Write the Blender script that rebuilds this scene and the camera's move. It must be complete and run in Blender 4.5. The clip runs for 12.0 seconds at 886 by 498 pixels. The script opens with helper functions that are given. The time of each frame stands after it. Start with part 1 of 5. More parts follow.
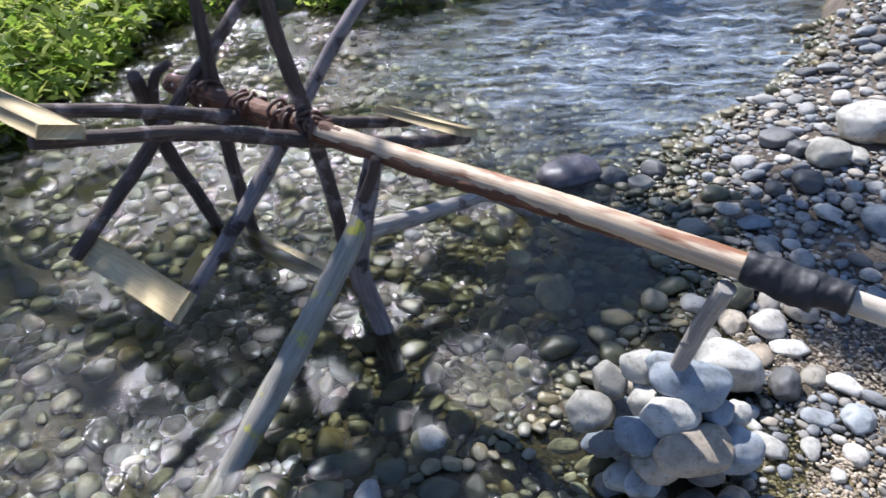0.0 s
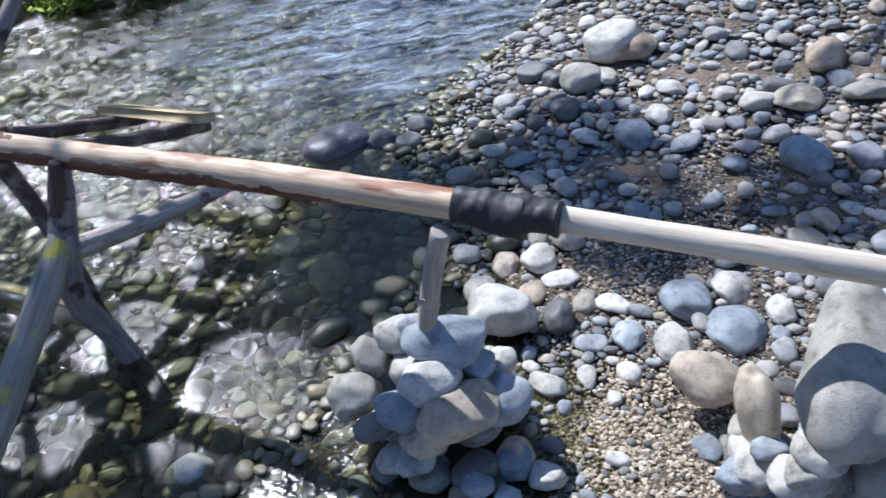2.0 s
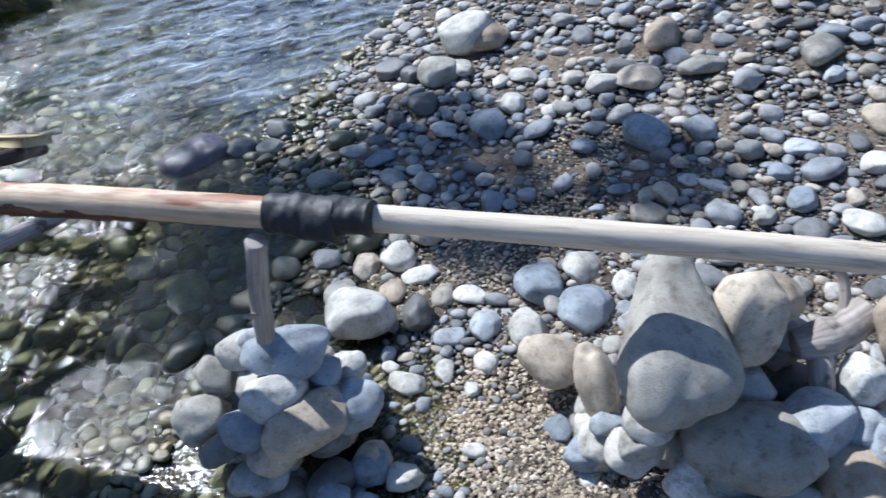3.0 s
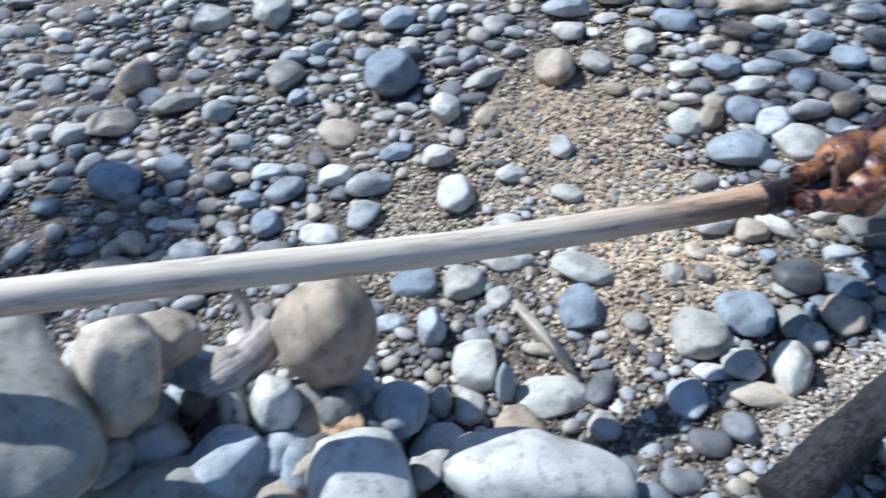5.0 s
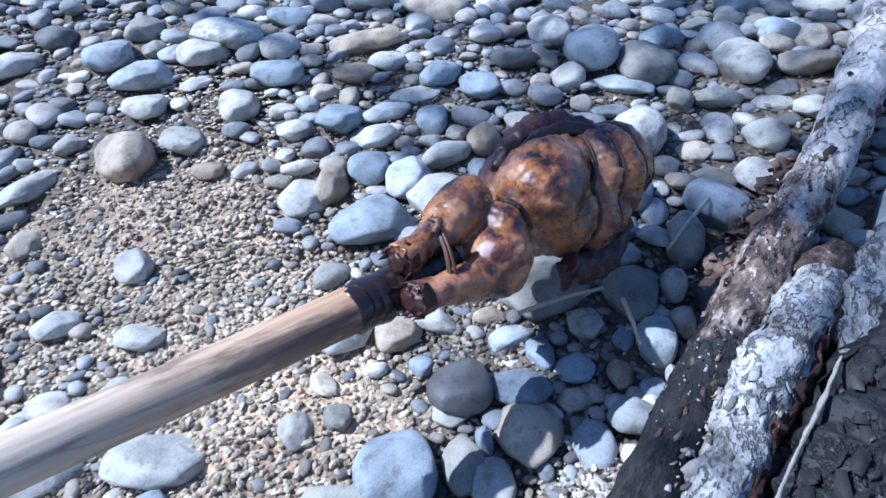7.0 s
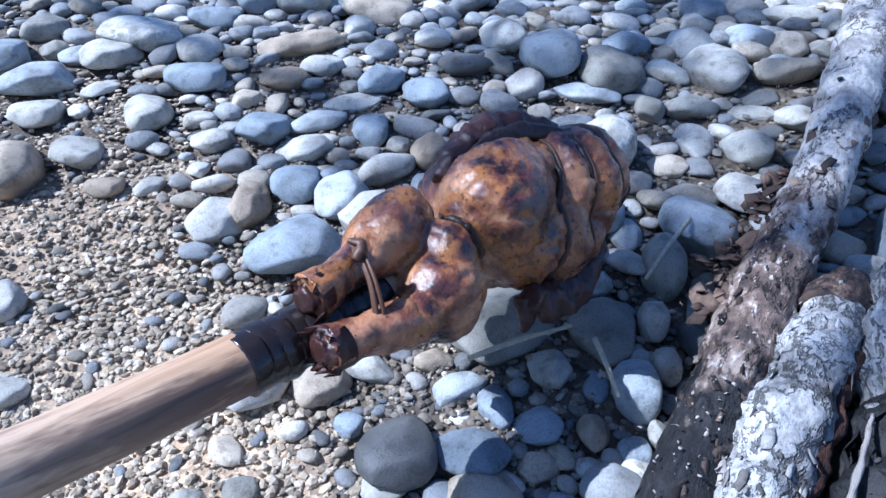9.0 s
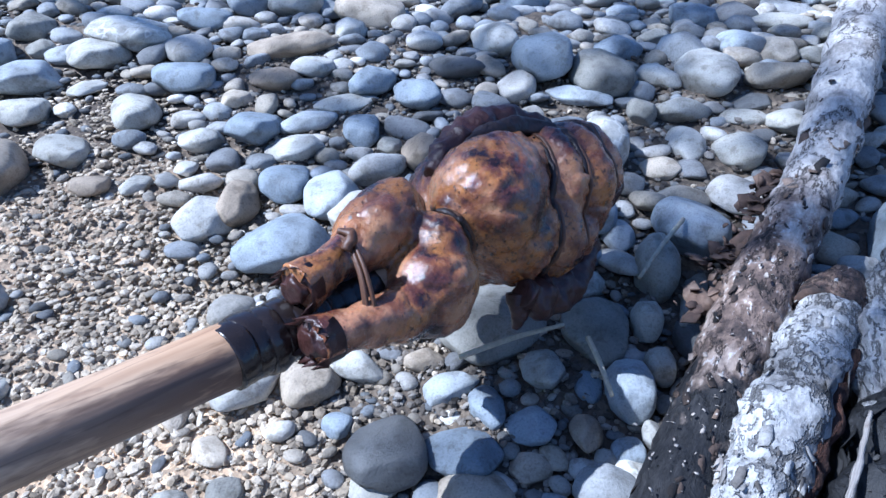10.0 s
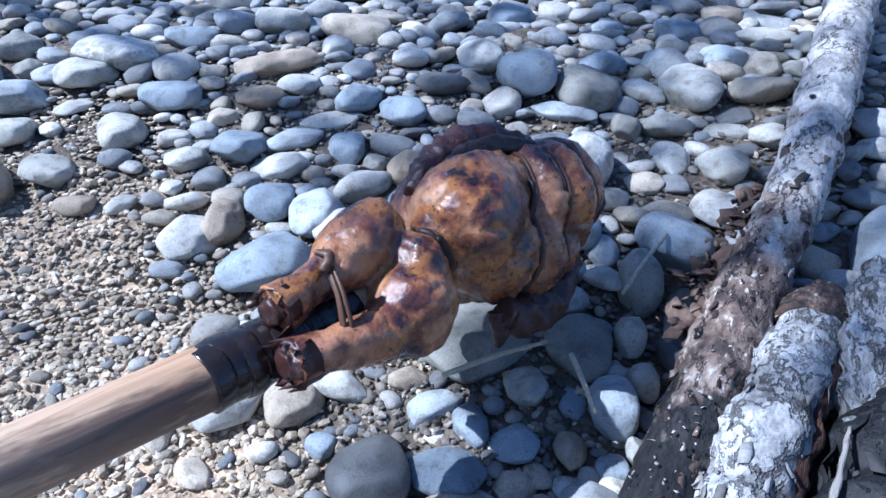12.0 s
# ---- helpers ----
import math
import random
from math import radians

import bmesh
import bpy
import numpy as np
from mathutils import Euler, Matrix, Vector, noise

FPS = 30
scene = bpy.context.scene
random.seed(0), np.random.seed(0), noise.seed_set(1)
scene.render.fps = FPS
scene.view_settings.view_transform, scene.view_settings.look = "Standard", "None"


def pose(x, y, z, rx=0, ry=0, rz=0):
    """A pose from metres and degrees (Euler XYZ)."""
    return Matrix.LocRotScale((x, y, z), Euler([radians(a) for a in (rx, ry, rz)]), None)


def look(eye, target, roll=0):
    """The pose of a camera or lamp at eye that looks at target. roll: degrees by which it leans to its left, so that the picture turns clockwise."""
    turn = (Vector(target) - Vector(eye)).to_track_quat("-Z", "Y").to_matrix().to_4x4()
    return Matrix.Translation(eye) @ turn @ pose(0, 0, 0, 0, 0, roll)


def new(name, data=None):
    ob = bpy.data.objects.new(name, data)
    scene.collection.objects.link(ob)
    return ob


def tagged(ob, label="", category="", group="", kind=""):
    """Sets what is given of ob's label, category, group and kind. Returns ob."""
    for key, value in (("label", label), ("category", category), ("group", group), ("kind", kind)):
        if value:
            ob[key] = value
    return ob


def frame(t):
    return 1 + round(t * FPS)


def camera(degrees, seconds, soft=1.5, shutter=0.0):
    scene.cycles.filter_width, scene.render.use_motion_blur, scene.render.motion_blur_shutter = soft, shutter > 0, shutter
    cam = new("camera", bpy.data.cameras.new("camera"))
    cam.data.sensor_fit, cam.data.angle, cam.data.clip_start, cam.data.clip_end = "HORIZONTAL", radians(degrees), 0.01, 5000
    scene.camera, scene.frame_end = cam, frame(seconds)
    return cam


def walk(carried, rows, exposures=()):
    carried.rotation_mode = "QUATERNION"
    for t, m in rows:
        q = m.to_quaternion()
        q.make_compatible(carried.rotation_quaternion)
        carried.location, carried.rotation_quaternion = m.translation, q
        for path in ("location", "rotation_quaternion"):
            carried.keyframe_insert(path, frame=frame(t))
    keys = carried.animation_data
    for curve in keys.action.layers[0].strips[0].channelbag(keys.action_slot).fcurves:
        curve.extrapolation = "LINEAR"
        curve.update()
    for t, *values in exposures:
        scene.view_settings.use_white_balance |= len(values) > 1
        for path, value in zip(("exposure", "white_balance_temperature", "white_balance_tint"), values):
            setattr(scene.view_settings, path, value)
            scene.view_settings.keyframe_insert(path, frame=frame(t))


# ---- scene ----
cam = camera(64.4, 12.0, shutter=0.35)
PATH = [
    (0, (0.067, -0.093, 1.233), (-0.075, 1.561, 0.118), -3.6),
    (0.5, (0.127, -0.046, 1.168), (0.075, 1.601, 0.034), -5.1),
    (1, (0.191, -0.025, 1.122), (0.228, 1.616, -0.022), -6.6),
    (1.5, (0.243, 0.002, 1.115), (0.394, 1.618, -0.054), -6.8),
    (2, (0.318, 0.006, 1.105), (0.568, 1.6, -0.077), -7.4),
    (2.5, (0.396, -0.005, 1.103), (0.738, 1.555, -0.101), -8.0),
    (2.7, (0.421, -0.009, 1.093), (0.812, 1.538, -0.113), -8.0),
    (4.3, (0.675, -0.097, 1.023), (1.621, 1.202, -0.168), -3.5),
    (4.5, (0.716, -0.116, 0.985), (1.768, 1.122, -0.182), -2.0),
    (5, (0.851, -0.172, 0.949), (2.1, 0.897, -0.19), -1.1),
    (5.5, (1.009, -0.211, 0.89), (2.438, 0.698, -0.174), -1.4),
    (6, (1.137, -0.226, 0.854), (2.68, 0.521, -0.176), -2.4),
    (6.5, (1.237, -0.218, 0.811), (2.847, 0.401, -0.202), -3.3),
    (7, (1.324, -0.206, 0.783), (2.975, 0.355, -0.197), -3.3),
    (7.5, (1.393, -0.197, 0.759), (3.063, 0.333, -0.205), -3.2),
    (7.7, (1.409, -0.209, 0.763), (3.075, 0.309, -0.215), -3.3),
    (9.5, (1.459, -0.178, 0.695), (3.197, 0.245, -0.2), -0.8),
    (10, (1.459, -0.181, 0.693), (3.202, 0.24, -0.194), -0.7),
    (10.5, (1.459, -0.182, 0.692), (3.206, 0.232, -0.189), -0.6),
    (11, (1.46, -0.188, 0.691), (3.214, 0.23, -0.175), -0.8),
    (11.5, (1.462, -0.189, 0.695), (3.219, 0.222, -0.167), -0.9),
    (12, (1.463, -0.192, 0.698), (3.224, 0.217, -0.157), -1.0),
]
walk(cam, [(t, look(eye, target, roll)) for t, eye, target, roll in PATH], [(0.0, 0.80, 5550, 16), (2.5, 0.62, 5250, 14), (4.5, 0.60, 5250, 9), (6.0, 0.67, 4650, 12), (7.7, 0.81, 4680, 15), (12.0, 0.79, 4680, 14)])

# ---- world, sun, exposure ----
world = bpy.data.worlds.new("sky")
scene.world = world
world.use_nodes = True
wn = world.node_tree.nodes
sky = wn.new("ShaderNodeTexSky")
sky.sky_type, sky.sun_disc = "NISHITA", False
sky.ozone_density, sky.dust_density = 3.0, 0.5
SUN = Vector((-0.28, 0.58, 0.76)).normalized()
sky.sun_elevation = math.asin(SUN.z)
sky.sun_rotation = math.atan2(SUN.x, SUN.y)
world.node_tree.links.new(sky.outputs[0], wn["Background"].inputs[0])
wn["Background"].inputs[1].default_value = 0.085
sun = new("sun", bpy.data.lights.new("sun", "SUN"))
sun.data.energy, sun.data.angle, sun.data.color = 4.9, radians(0.6), (1.0, 0.93, 0.80)
sun.matrix_world = look(SUN * 30, (0, 0, 0))

# ---- materials ----


def mat(name, rough=0.7, metal=0.0):
    m = bpy.data.materials.new(name)
    m.use_nodes = True
    b = m.node_tree.nodes["Principled BSDF"]
    b.inputs["Roughness"].default_value, b.inputs["Metallic"].default_value = rough, metal
    return m, m.node_tree.nodes, m.node_tree.links, b


def node(ns, kind, **values):
    n = ns.new(kind)
    for k, v in values.items():
        n.inputs[k.replace("_", " ")].default_value = v
    return n


def ramp(ns, ls, source, stops):
    r = ns.new("ShaderNodeValToRGB")
    while len(r.color_ramp.elements) < len(stops):
        r.color_ramp.elements.new(0.5)
    for e, (p, c) in zip(r.color_ramp.elements, stops):
        e.position, e.color = p, (*c, 1)
    ls.new(source, r.inputs[0])
    return r.outputs[0]


def mixed(ns, ls, a, b, fac, mode="MIX"):
    n = ns.new("ShaderNodeMix")
    n.data_type, n.blend_type = "RGBA", mode
    for i, v in ((0, fac), (6, a), (7, b)):
        if isinstance(v, (float, int)):
            n.inputs[i].default_value = v
        elif isinstance(v, tuple):
            n.inputs[i].default_value = (*v, 1)
        else:
            ls.new(v, n.inputs[i])
    return n.outputs[2]


def bumped(ns, ls, b, height, strength, distance):
    n = node(ns, "ShaderNodeBump", Strength=strength, Distance=distance)
    ls.new(height, n.inputs["Height"])
    ls.new(n.outputs[0], b.inputs["Normal"])


def noise_at(ns, ls, scale, detail=4.0, coords="Object", stretch=None, rough=0.55):
    tc = ns.new("ShaderNodeTexCoord")
    out = tc.outputs[coords]
    if stretch:
        mp = ns.new("ShaderNodeMapping")
        mp.inputs["Scale"].default_value = stretch
        ls.new(out, mp.inputs[0])
        out = mp.outputs[0]
    n = node(ns, "ShaderNodeTexNoise", Scale=scale, Detail=detail, Roughness=rough)
    ls.new(out, n.inputs["Vector"])
    return n.outputs[0]


def world_noise(ns, ls, scale, detail=4.0, rough=0.55):
    g = ns.new("ShaderNodeNewGeometry")
    n = node(ns, "ShaderNodeTexNoise", Scale=scale, Detail=detail, Roughness=rough)
    ls.new(g.outputs["Position"], n.inputs["Vector"])
    return n.outputs[0]


def stone_material(name, stops, island=False, rough=0.75, veins=0.0):
    """River stone: one tone a stone, mottled, with fine grain and faint pits."""
    m, ns, ls, b = mat(name, rough)
    if island:
        src = ns.new("ShaderNodeNewGeometry").outputs["Random Per Island"]
    else:
        src = ns.new("ShaderNodeObjectInfo").outputs["Random"]
    base = ramp(ns, ls, src, stops)
    big = world_noise(ns, ls, 22.0, 3.0)
    fine = world_noise(ns, ls, 420.0, 3.0, 0.7)
    tint = ramp(ns, ls, big, [(0.32, (0.52, 0.50, 0.47)), (0.5, (0.95, 0.94, 0.92)), (0.68, (1.22, 1.20, 1.17))])
    c = mixed(ns, ls, base, tint, 0.75, "MULTIPLY")
    speck = ramp(ns, ls, fine, [(0.34, (0.40, 0.40, 0.40)), (0.44, (0.92, 0.92, 0.92)), (0.62, (1.22, 1.22, 1.22))])
    c = mixed(ns, ls, c, speck, 0.45, "MULTIPLY")
    stain = world_noise(ns, ls, 55.0, 5.0, 0.7)
    c = mixed(ns, ls, c, ramp(ns, ls, stain, [(0.36, (0.55, 0.52, 0.47)), (0.47, (1, 1, 1))]), 0.7, "MULTIPLY")
    if veins:
        v = ns.new("ShaderNodeTexVoronoi")
        v.feature = "DISTANCE_TO_EDGE"
        v.inputs["Scale"].default_value = 26.0
        warp = node(ns, "ShaderNodeTexNoise", Scale=30.0, Detail=3.0)
        g = ns.new("ShaderNodeNewGeometry")
        ls.new(g.outputs["Position"], warp.inputs["Vector"])
        ls.new(mixed(ns, ls, g.outputs["Position"], warp.outputs["Color"], 0.06), v.inputs["Vector"])
        c = mixed(ns, ls, c, (0.72, 0.71, 0.67), ramp(ns, ls, v.outputs["Distance"], [(0.0, (veins, veins, veins)), (0.06, (0, 0, 0))]))
        c = mixed(ns, ls, c, (0.14, 0.13, 0.12), ramp(ns, ls, warp.outputs[0], [(0.58, (0, 0, 0)), (0.7, (0.5, 0.5, 0.5))]))
    ls.new(c, b.inputs["Base Color"])
    bumped(ns, ls, b, mixed(ns, ls, big, fine, 0.5), 0.5, 0.004)
    return m


BLUE = [(0.0, (0.195, 0.225, 0.255)), (0.5, (0.285, 0.318, 0.348)), (1.0, (0.40, 0.420, 0.430))]
GREY = [(0.0, (0.23, 0.22, 0.19)), (0.5, (0.345, 0.33, 0.285)), (1.0, (0.46, 0.44, 0.385))]
TAN = [(0.0, (0.31, 0.245, 0.175)), (0.5, (0.41, 0.345, 0.26)), (1.0, (0.52, 0.455, 0.36))]
PALE = [(0.0, (0.40, 0.385, 0.345)), (1.0, (0.54, 0.525, 0.475))]
DARK = [(0.0, (0.07, 0.072, 0.075)), (1.0, (0.15, 0.148, 0.14))]
OCHRE = [(0.0, (0.42, 0.27, 0.14)), (1.0, (0.50, 0.34, 0.19))]
PURPLE = [(0.0, (0.10, 0.09, 0.105)), (1.0, (0.13, 0.11, 0.12))]
QUARTZ = [(0.0, (0.46, 0.44, 0.39)), (1.0, (0.56, 0.55, 0.50))]
TONES = {
    "b": (stone_material("blue_grey_stone", BLUE), "smooth blue-grey river cobble lying among pebbles"),
    "g": (stone_material("grey_stone", GREY), "rounded warm grey river cobble on the gravel bank"),
    "t": (stone_material("tan_stone", TAN), "tan sandstone river cobble lying on gravel"),
    "w": (stone_material("pale_stone", PALE), "pale cream river cobble bleached by the sun"),
    "d": (stone_material("dark_stone", DARK, rough=0.5), "dark slate river cobble among paler stones"),
    "o": (stone_material("ochre_stone", OCHRE), "long ochre river cobble wedged between stones"),
    "p": (stone_material("wet_purple_stone", PURPLE, rough=0.25), "wet dark purple rock at the water's edge"),
    "q": (stone_material("quartz_stone", QUARTZ, veins=0.7), "rough pale stone with white quartz veins"),
}
MIXTURE = [(0.0, (0.10, 0.10, 0.10)), (0.12, (0.20, 0.20, 0.20)), (0.3, (0.265, 0.285, 0.305)), (0.45, (0.33, 0.29, 0.225)), (0.6, (0.43, 0.375, 0.30)),
           (0.72, (0.30, 0.315, 0.325)), (0.88, (0.40, 0.375, 0.335)), (1.0, (0.62, 0.59, 0.53))]
WETMIX = [(0.0, (0.035, 0.037, 0.030)), (0.3, (0.10, 0.10, 0.05)), (0.5, (0.13, 0.125, 0.075)), (0.7, (0.20, 0.165, 0.08)), (0.92, (0.22, 0.21, 0.155)), (1.0, (0.36, 0.35, 0.30))]
GRIT = [(0.0, (0.14, 0.11, 0.08)), (0.2, (0.30, 0.245, 0.175)), (0.6, (0.45, 0.375, 0.275)), (0.93, (0.56, 0.48, 0.37)), (1.0, (0.66, 0.60, 0.49))]
ASHES = [(0.0, (0.10, 0.085, 0.07)), (0.25, (0.30, 0.25, 0.20)), (0.7, (0.48, 0.42, 0.35)), (1.0, (0.62, 0.57, 0.50))]
DIRT = [(0.0, (0.04, 0.035, 0.03)), (0.4, (0.12, 0.10, 0.08)), (0.8, (0.20, 0.175, 0.145)), (1.0, (0.34, 0.31, 0.27))]
grit_stone = stone_material("tan_grit", GRIT, island=True, rough=0.9)
ash_crumbs = stone_material("ash_crumbs", ASHES, island=True, rough=0.95)
dirt_stone = stone_material("dark_grit", DIRT, island=True, rough=0.9)
loose_stone = stone_material("loose_stone", MIXTURE, island=True)
# cobble colours darkened, which puts contact shade into the gap-filling pebbles
fine_stone = stone_material("gap_shade_pebble", [(at, tuple(v * 0.62 for v in c)) for at, c in MIXTURE], island=True, rough=0.9)
wet_stone = stone_material("wet_stone", WETMIX, island=True, rough=0.3)


def sand_material():
    m, ns, ls, b = mat("sandy_gravel", 0.9)
    big = world_noise(ns, ls, 6.0, 5.0)
    grit = world_noise(ns, ls, 260.0, 4.0, 0.75)
    # base sand darkened to paint shade into the gaps between stones
    c = ramp(ns, ls, big, [(0.3, (0.075, 0.058, 0.043)), (0.5, (0.13, 0.103, 0.075)), (0.72, (0.21, 0.168, 0.122))])
    v = node(ns, "ShaderNodeTexVoronoi", Scale=150.0)
    g = ns.new("ShaderNodeNewGeometry")
    ls.new(g.outputs["Position"], v.inputs["Vector"])
    cell = ramp(ns, ls, v.outputs["Color"], [(0.1, (0.4, 0.4, 0.42)), (0.9, (1.4, 1.35, 1.3))])
    c = mixed(ns, ls, c, cell, 0.8, "MULTIPLY")
    c = mixed(ns, ls, c, ramp(ns, ls, grit, [(0.3, (0.55, 0.55, 0.55)), (0.65, (1.15, 1.15, 1.15))]), 0.7, "MULTIPLY")
    # bare sandy patches, lightened again over that darkened base
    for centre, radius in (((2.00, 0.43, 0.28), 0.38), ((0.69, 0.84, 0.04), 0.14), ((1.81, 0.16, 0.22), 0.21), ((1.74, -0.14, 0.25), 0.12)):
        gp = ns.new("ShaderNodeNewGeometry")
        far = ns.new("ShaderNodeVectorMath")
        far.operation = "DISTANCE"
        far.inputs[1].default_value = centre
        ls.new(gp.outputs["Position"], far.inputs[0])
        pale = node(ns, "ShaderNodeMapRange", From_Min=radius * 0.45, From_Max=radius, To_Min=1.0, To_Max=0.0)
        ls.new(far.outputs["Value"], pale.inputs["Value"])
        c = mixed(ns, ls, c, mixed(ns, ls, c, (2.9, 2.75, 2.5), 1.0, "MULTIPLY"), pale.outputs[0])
    g2 = ns.new("ShaderNodeNewGeometry")
    xyz = ns.new("ShaderNodeSeparateXYZ")
    ls.new(g2.outputs["Position"], xyz.inputs[0])
    soaked = node(ns, "ShaderNodeMapRange", From_Min=0.03, From_Max=0.055, To_Min=1.0, To_Max=0.0)
    ls.new(xyz.outputs["Z"], soaked.inputs["Value"])
    c = mixed(ns, ls, c, mixed(ns, ls, c, (0.55, 0.56, 0.34), 1.0, "MULTIPLY"), soaked.outputs[0])
    ls.new(c, b.inputs["Base Color"])
    h = mixed(ns, ls, grit, v.outputs["Distance"], 0.5)
    bumped(ns, ls, b, h, 0.8, 0.004)
    return m


def wood_material(name, stops, along=(1, 0.06, 1), scale=150.0, rough=0.75, patch=None, bump=0.4):
    """Wood with grain drawn out along the piece; patch: a second colour in blotches."""
    m, ns, ls, b = mat(name, rough)
    grain = noise_at(ns, ls, scale, 5.0, "UV", along)
    blot = world_noise(ns, ls, 14.0, 4.0)
    c = ramp(ns, ls, grain, stops)
    if patch:
        colour, lo, hi, freq, *drawn = patch
        pn = noise_at(ns, ls, freq, 4.0, "UV", drawn[0], 0.6) if drawn else world_noise(ns, ls, freq, 4.0, 0.6)
        c = mixed(ns, ls, c, colour, ramp(ns, ls, pn, [(lo, (0, 0, 0)), (hi, (1, 1, 1))]))
    c = mixed(ns, ls, c, ramp(ns, ls, blot, [(0.3, (0.7, 0.7, 0.7)), (0.7, (1.15, 1.15, 1.15))]), 0.6, "MULTIPLY")
    ls.new(c, b.inputs["Base Color"])
    bumped(ns, ls, b, grain, bump, 0.003)
    return m


sand = sand_material()
stripped = wood_material("stripped_pole_wood", [(0.3, (0.46, 0.32, 0.19)), (0.7, (0.68, 0.54, 0.38))], patch=((0.27, 0.115, 0.05), 0.545, 0.615, 20.0, (1, 0.14, 1)), rough=0.6)
red_bark = wood_material("red_brown_bark", [(0.3, (0.07, 0.025, 0.012)), (0.7, (0.22, 0.10, 0.05))], rough=0.7, bump=0.9)


def rod_material():
    """Weathered rod that smoke and fat have browned towards its fire end."""
    m, ns, ls, b = mat("weathered_rod_wood", 0.55)
    grain = noise_at(ns, ls, 150.0, 5.0, "UV", (1, 0.06, 1))
    c = ramp(ns, ls, grain, [(0.3, (0.50, 0.425, 0.32)), (0.7, (0.66, 0.575, 0.45))])
    g = ns.new("ShaderNodeNewGeometry")
    far = ns.new("ShaderNodeVectorMath")
    far.operation = "DISTANCE"
    far.inputs[1].default_value = (1.85, 0.0, 0.433)
    ls.new(g.outputs["Position"], far.inputs[0])
    near = node(ns, "ShaderNodeMapRange", From_Min=0.08, From_Max=0.46, To_Min=1.0, To_Max=0.0)
    ls.new(far.outputs["Value"], near.inputs["Value"])
    c = mixed(ns, ls, c, ramp(ns, ls, grain, [(0.3, (0.36, 0.20, 0.10)), (0.7, (0.54, 0.35, 0.20))]), near.outputs[0])
    streak = noise_at(ns, ls, 24.0, 5.0, "UV", (1, 0.22, 1), 0.62)
    soot = ramp(ns, ls, streak, [(0.49, (0, 0, 0)), (0.56, (0.85, 0.85, 0.85))])
    c = mixed(ns, ls, c, mixed(ns, ls, c, (0.075, 0.038, 0.028), soot), near.outputs[0])
    scuff = noise_at(ns, ls, 60.0, 6.0, "UV", (1, 0.16, 1), 0.7)
    c = mixed(ns, ls, c, ramp(ns, ls, scuff, [(0.36, (0.38, 0.32, 0.27)), (0.46, (1, 1, 1)), (0.66, (1.12, 1.10, 1.06))]), 0.42, "MULTIPLY")
    split = noise_at(ns, ls, 30.0, 2.0, "UV", (1, 0.05, 1), 0.5)
    c = mixed(ns, ls, c, ramp(ns, ls, split, [(0.478, (1, 1, 1)), (0.484, (0.25, 0.2, 0.16)), (0.488, (0.25, 0.2, 0.16)), (0.494, (1, 1, 1))]), 0.35, "MULTIPLY")
    ls.new(c, b.inputs["Base Color"])
    bumped(ns, ls, b, grain, 0.15, 0.003)
    return m


rod_wood = rod_material()
bark = wood_material("dark_branch_bark", [(0.3, (0.035, 0.024, 0.019)), (0.7, (0.13, 0.09, 0.072))], rough=0.8, bump=0.9, patch=((0.26, 0.21, 0.19), 0.54, 0.66, 14.0))
post_bark = wood_material("grey_violet_bark", [(0.3, (0.12, 0.10, 0.095)), (0.7, (0.30, 0.26, 0.25))], rough=0.8, bump=0.9, patch=((0.05, 0.035, 0.03), 0.55, 0.63, 16.0))
grey_wood = wood_material("grey_driftwood", [(0.3, (0.22, 0.19, 0.165)), (0.7, (0.46, 0.42, 0.37))], bump=0.7, patch=((0.13, 0.09, 0.07), 0.58, 0.66, 20.0))
lichen = wood_material("lichen_branch", [(0.3, (0.20, 0.18, 0.14)), (0.7, (0.38, 0.36, 0.30))], patch=((0.42, 0.39, 0.06), 0.58, 0.66, 15.0), bump=0.8)
plank = wood_material("pale_plank", [(0.3, (0.46, 0.35, 0.18)), (0.7, (0.64, 0.53, 0.31))], bump=0.15)
tie = wood_material("bark_strip_binding", [(0.3, (0.05, 0.022, 0.013)), (0.7, (0.17, 0.08, 0.045))], rough=0.55)


def flaky(ns, ls, scale, drawn):
    """Height of scaly plates, lying in steps and drawn out along the wood."""
    n = noise_at(ns, ls, scale, 7.0, "UV", drawn, 0.68)
    return n, ramp(ns, ls, n, [(0.36, (0, 0, 0)), (0.42, (0.35, 0.35, 0.35)), (0.50, (0.42, 0.42, 0.42)), (0.53, (0.75, 0.75, 0.75)), (0.62, (0.82, 0.82, 0.82)), (0.66, (1, 1, 1))])


